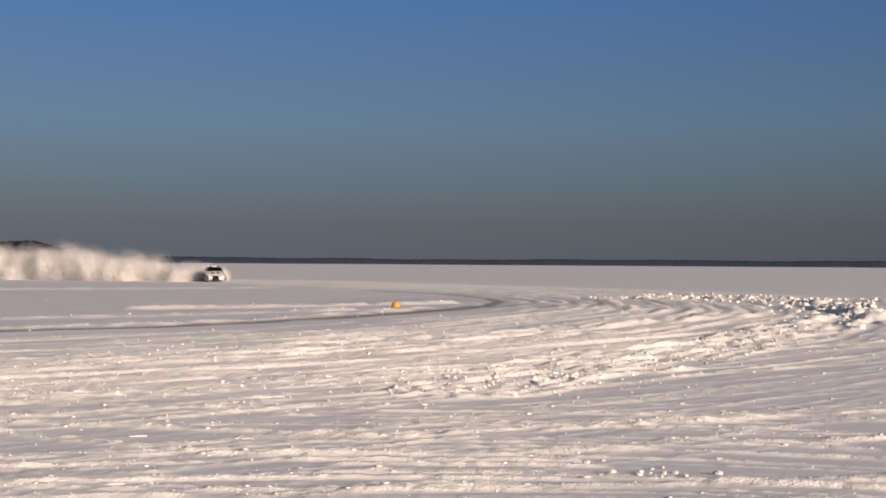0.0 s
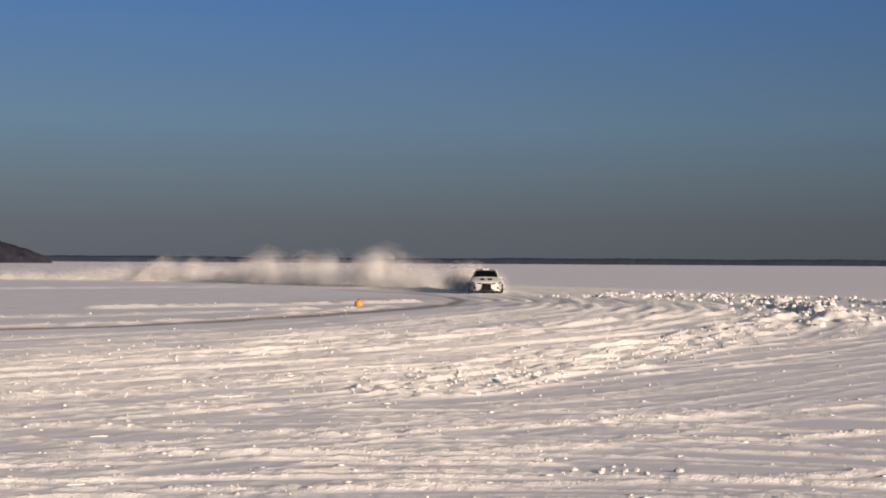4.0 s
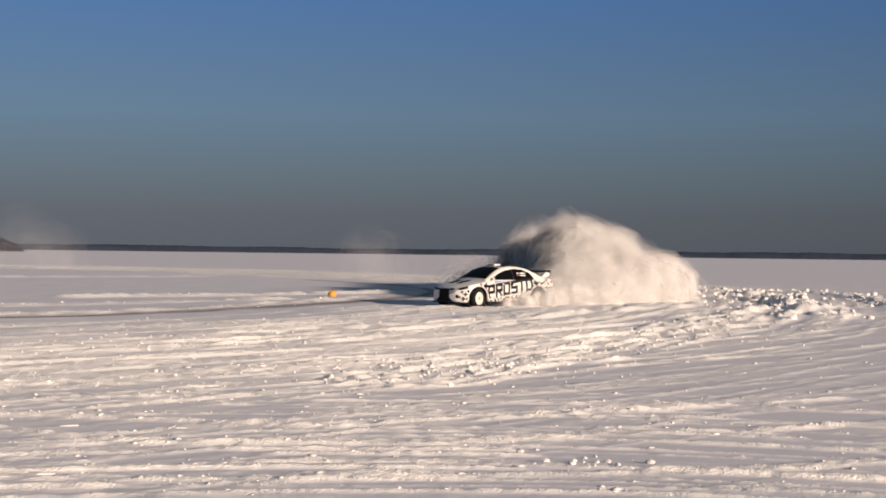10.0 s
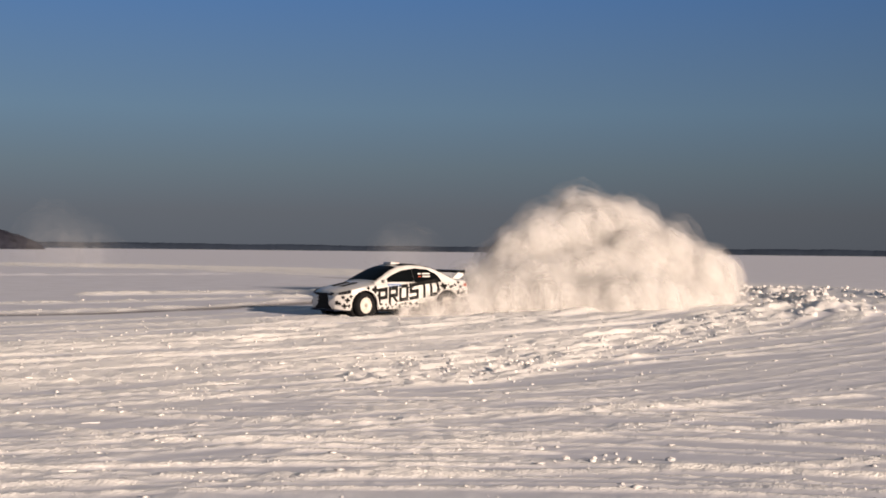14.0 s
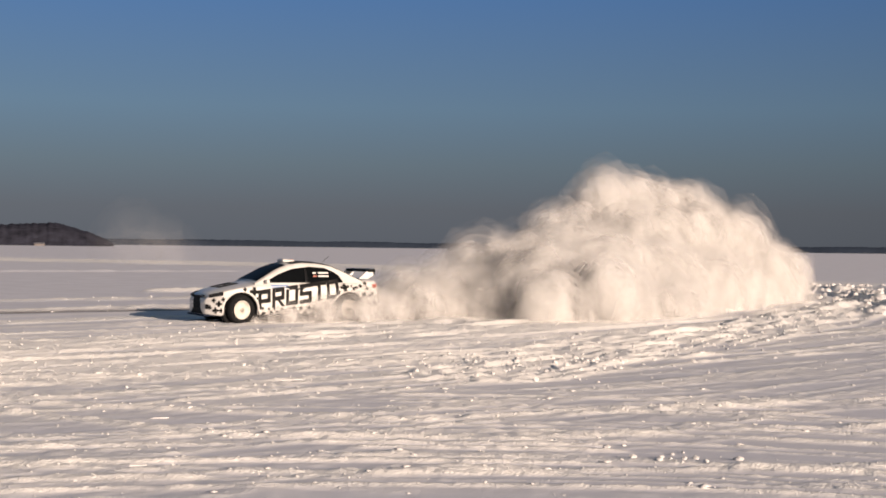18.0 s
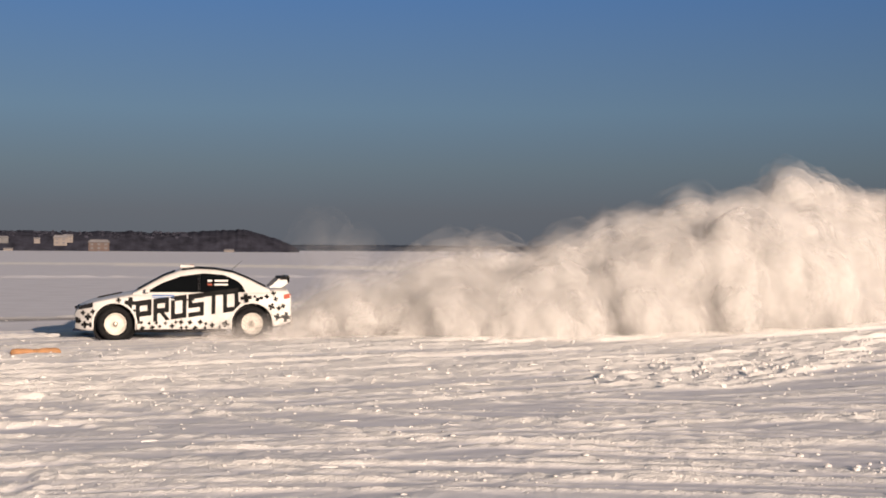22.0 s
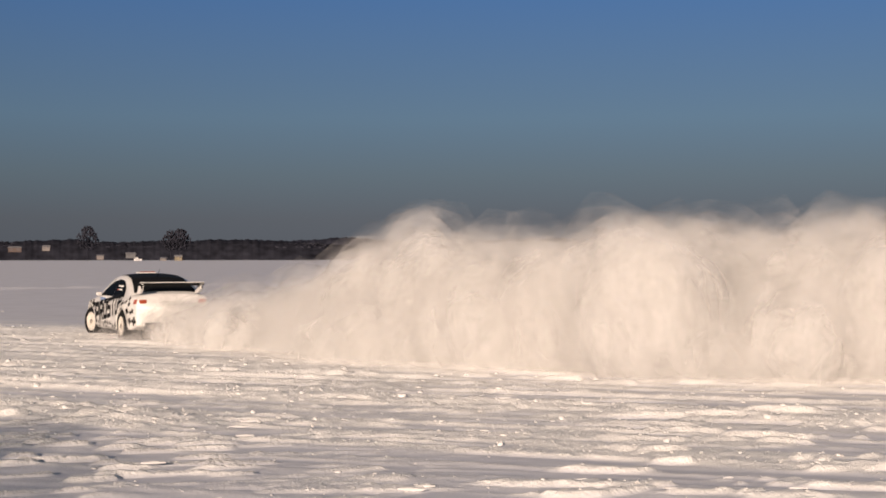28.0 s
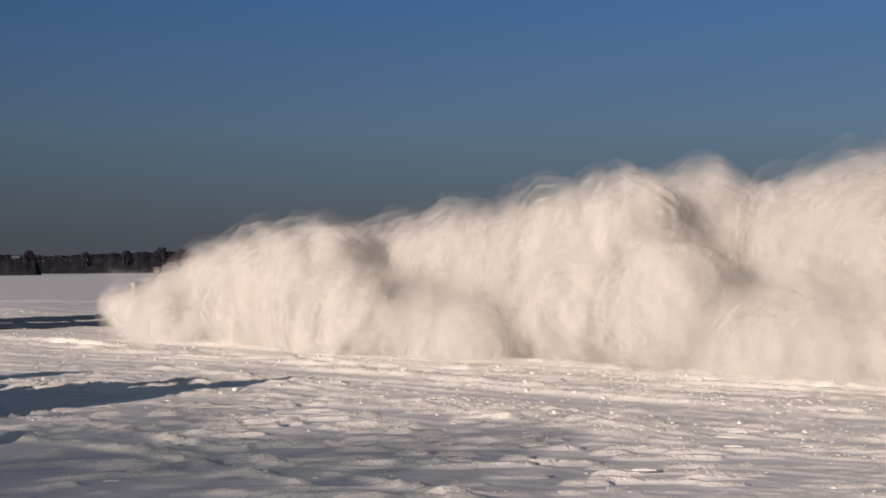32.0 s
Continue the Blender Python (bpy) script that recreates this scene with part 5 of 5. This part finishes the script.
def flank_spray():
    """Powder that the front wheel throws back along the flank."""
    ts = [0, 6, 7.5, 9, 10, 11, 12, 13, 14, 15.5, 17, 18, 19, 20, 21, 21.6, 22.3, 23, 23.6, 24, 24.6, 25.3, 26, 27, 28, 28.6, 29.3, 32]
    low = [-1, -1, 0.12, 0.05, 0.1, 0.45, 0.3, 0.0, 0.05, 0.2, 0.3, 0.1, -0.08, 0.05, 0.12, -0.25, -0.3, 0.22, -0.05, -0.32, -0.5, -0.45, 0.34, 0.34, -0.45, -0.45, 0.3, 0.5]
    for k, (ahead, out, up, size) in enumerate(((0.95, 0.98, -0.12, 0.16), (0.6, 1.05, -0.06, 0.22), (0.2, 1.1, 0.0, 0.28), (-0.25, 1.15, 0.03, 0.33), (-0.7, 1.2, 0.06, 0.38), (-1.15, 1.2, 0.1, 0.42), (-1.65, 1.15, 0.14, 0.46), (-2.1, 1.0, 0.2, 0.5))):
        rows = []
        for i in range(81):
            t = i * 0.4
            x, y, h = way(t)
            c, s = math.cos(radians(h)), math.sin(radians(h))
            # the spray keeps nearer the rear wheel while the car slides in the bend
            g = float(np.interp(t, ts, low)) + up - (0.35 if t < 16 and ahead > 0.3 else 0)
            rows.append((t, pose(x + c * ahead - s * out, y + s * ahead + c * out, g + 0.04 * math.sin(3.1 * t + 2 * k), 8 * i, 0, 12 * i + 77 * k)))
        puff(PLUME, (MISTS[k % 4] if k % 2 else SOFT[(k + 3) % 5]), size, rows)

def old_plume():
    rng = random.Random(6)
    spots = []
    for k in range(110):      # thrown up before the first moment
        u = k / 109
        spots.append((-49 + 29 * u + rng.uniform(-1, 1), 134.5 - 10.5 * u + rng.uniform(-1.5, 2), -3 + 3 * u))
    te = 0.15
    while te < 3.4:
        x, y = tail(te, 2.2, rng.uniform(-1, 1))
        spots.append((x, y + rng.uniform(0, 1), te))
        te += 0.1
    for k, (x, y, te) in enumerate(spots):
        size = rng.uniform(1.0, 1.6)
        top = rng.uniform(0.1, 1.7) * (0.95 if te < 0 else 0.75)
        low = -size * 1.8 - 0.4
        live = rng.uniform(1.4, 2.8)
        rows = []
        for t in (0, 0.4, 0.8, 1.3, 2.0, 2.8, 3.6, 4.5, 5.5, 7, 9, 12, 16, 32):
            g = t - te
            z = low if g < 0 else low + (top - low) * (1 - math.exp(-g / 0.45))
            if g > live:
                z -= 0.75 * (g - live)
            rows.append((t, pose(x + 0.1 * t, y, max(z, low), 3 * t, 40 * k, 60 * k + 4 * t)))
        puff(OLD_PLUME, SOFT[k % 5] if te < 1.2 else MISTS[k % 4], size, rows)
    for k, (x, y, z, s) in enumerate(((-33, 127, 1.3, 2.7), (-29.5, 126, 1.0, 2.0), (-1, 100, 0.8, 1.9))):
        puff(OLD_PLUME, WISPS[k % 3], s, [(0, pose(x, y, -s * 1.8, 0, 0, 50 * k)), (3, pose(x, y, -s * 1.4, 0, 0, 50 * k + 4)), (6, pose(x, y, z, 0, 0, 50 * k + 8)), (16, pose(x + 2, y, z + 0.3, 0, 0, 50 * k + 30)), (32, pose(x + 4, y, z - 1, 0, 0, 50 * k + 60))])

def bend_entry():
    rng = random.Random(15)
    for k in range(9):
        te = 3.8 + 0.16 * k
        x, y = tail(te, 1.5, 0.5)
        size, top = rng.uniform(0.7, 1.1), rng.uniform(0.3, 1.7)
        low = -size * 1.5 - 0.35
        rows = [(0, pose(x, y, low, 0, 0, 70 * k))]
        for g in (0, 0.3, 0.7, 1.3, 2.2, 4, 6, 9):
            rows.append((te + 0.2 + g, pose(x - 0.25 * g, y, max(low, low + (top - low) * (1 - math.exp(-g / 0.5)) - max(0, g - 2.5) * 0.5), 4 * g, 0, 70 * k + 5 * g)))
        puff(BEND_PLUME, MISTS[k % 4], size, rows)

def far_plume():
    rng = random.Random(9)
    for k in range(16):
        a = 85.0 + 6.5 * (k / 15) ** 1.2
        d = 306 + rng.uniform(0, 12)
        x, y = polar(a, d)
        s = rng.uniform(1.3, 2.3)
        z = rng.uniform(0.0, 0.7)
        puff(FAR_PLUME, (MISTS if k < 5 else WISPS)[k % 3], s, [(0, pose(x, y, z, 0, 0, 47 * k)), (32, pose(x - 0.5, y + 2.5, z + 0.4, 12, 0, 47 * k + 20))], 0.8)

main_plume()
wheel_spray()
flank_spray()
old_plume()
bend_entry()
far_plume()

# ---------- what moves ----------
def motions():
    walk(CAR, [(t, pose(x, y, -0.045, 0, 0, h)) for t, x, y, h in WAY])
    # the other car crosses the far ice
    x0, y0 = polar(78.4, 146)
    ux, uy = math.cos(radians(72)), math.sin(radians(72))
    walk(WHITE_CAR, [(t, pose(x0 + ux * 5.0 * (t - 28.5), y0 + uy * 5.0 * (t - 28.5), -0.02, 0, 0, 72)) for t in (0, 8, 16, 24, 28.5, 32)])
    for thing, pace in ((CAR, 520), (WHITE_CAR, 480)):
        for ob in [c for c in thing.children if c.name.startswith("wheel") and not c.name.startswith("wheel_")]:
            x, y, z = ob.matrix_basis.translation
            steer = 14 if (x > 0 and thing is CAR) else 0
            walk(ob, [(k * 0.15, pose(x, y, z, 0, 0, steer) @ pose(0, 0, 0, 0, (k * pace * 0.15) % 360, 0)) for k in range(215)])
    for ob, rows in DRIFT:
        walk(ob, rows)

motions()
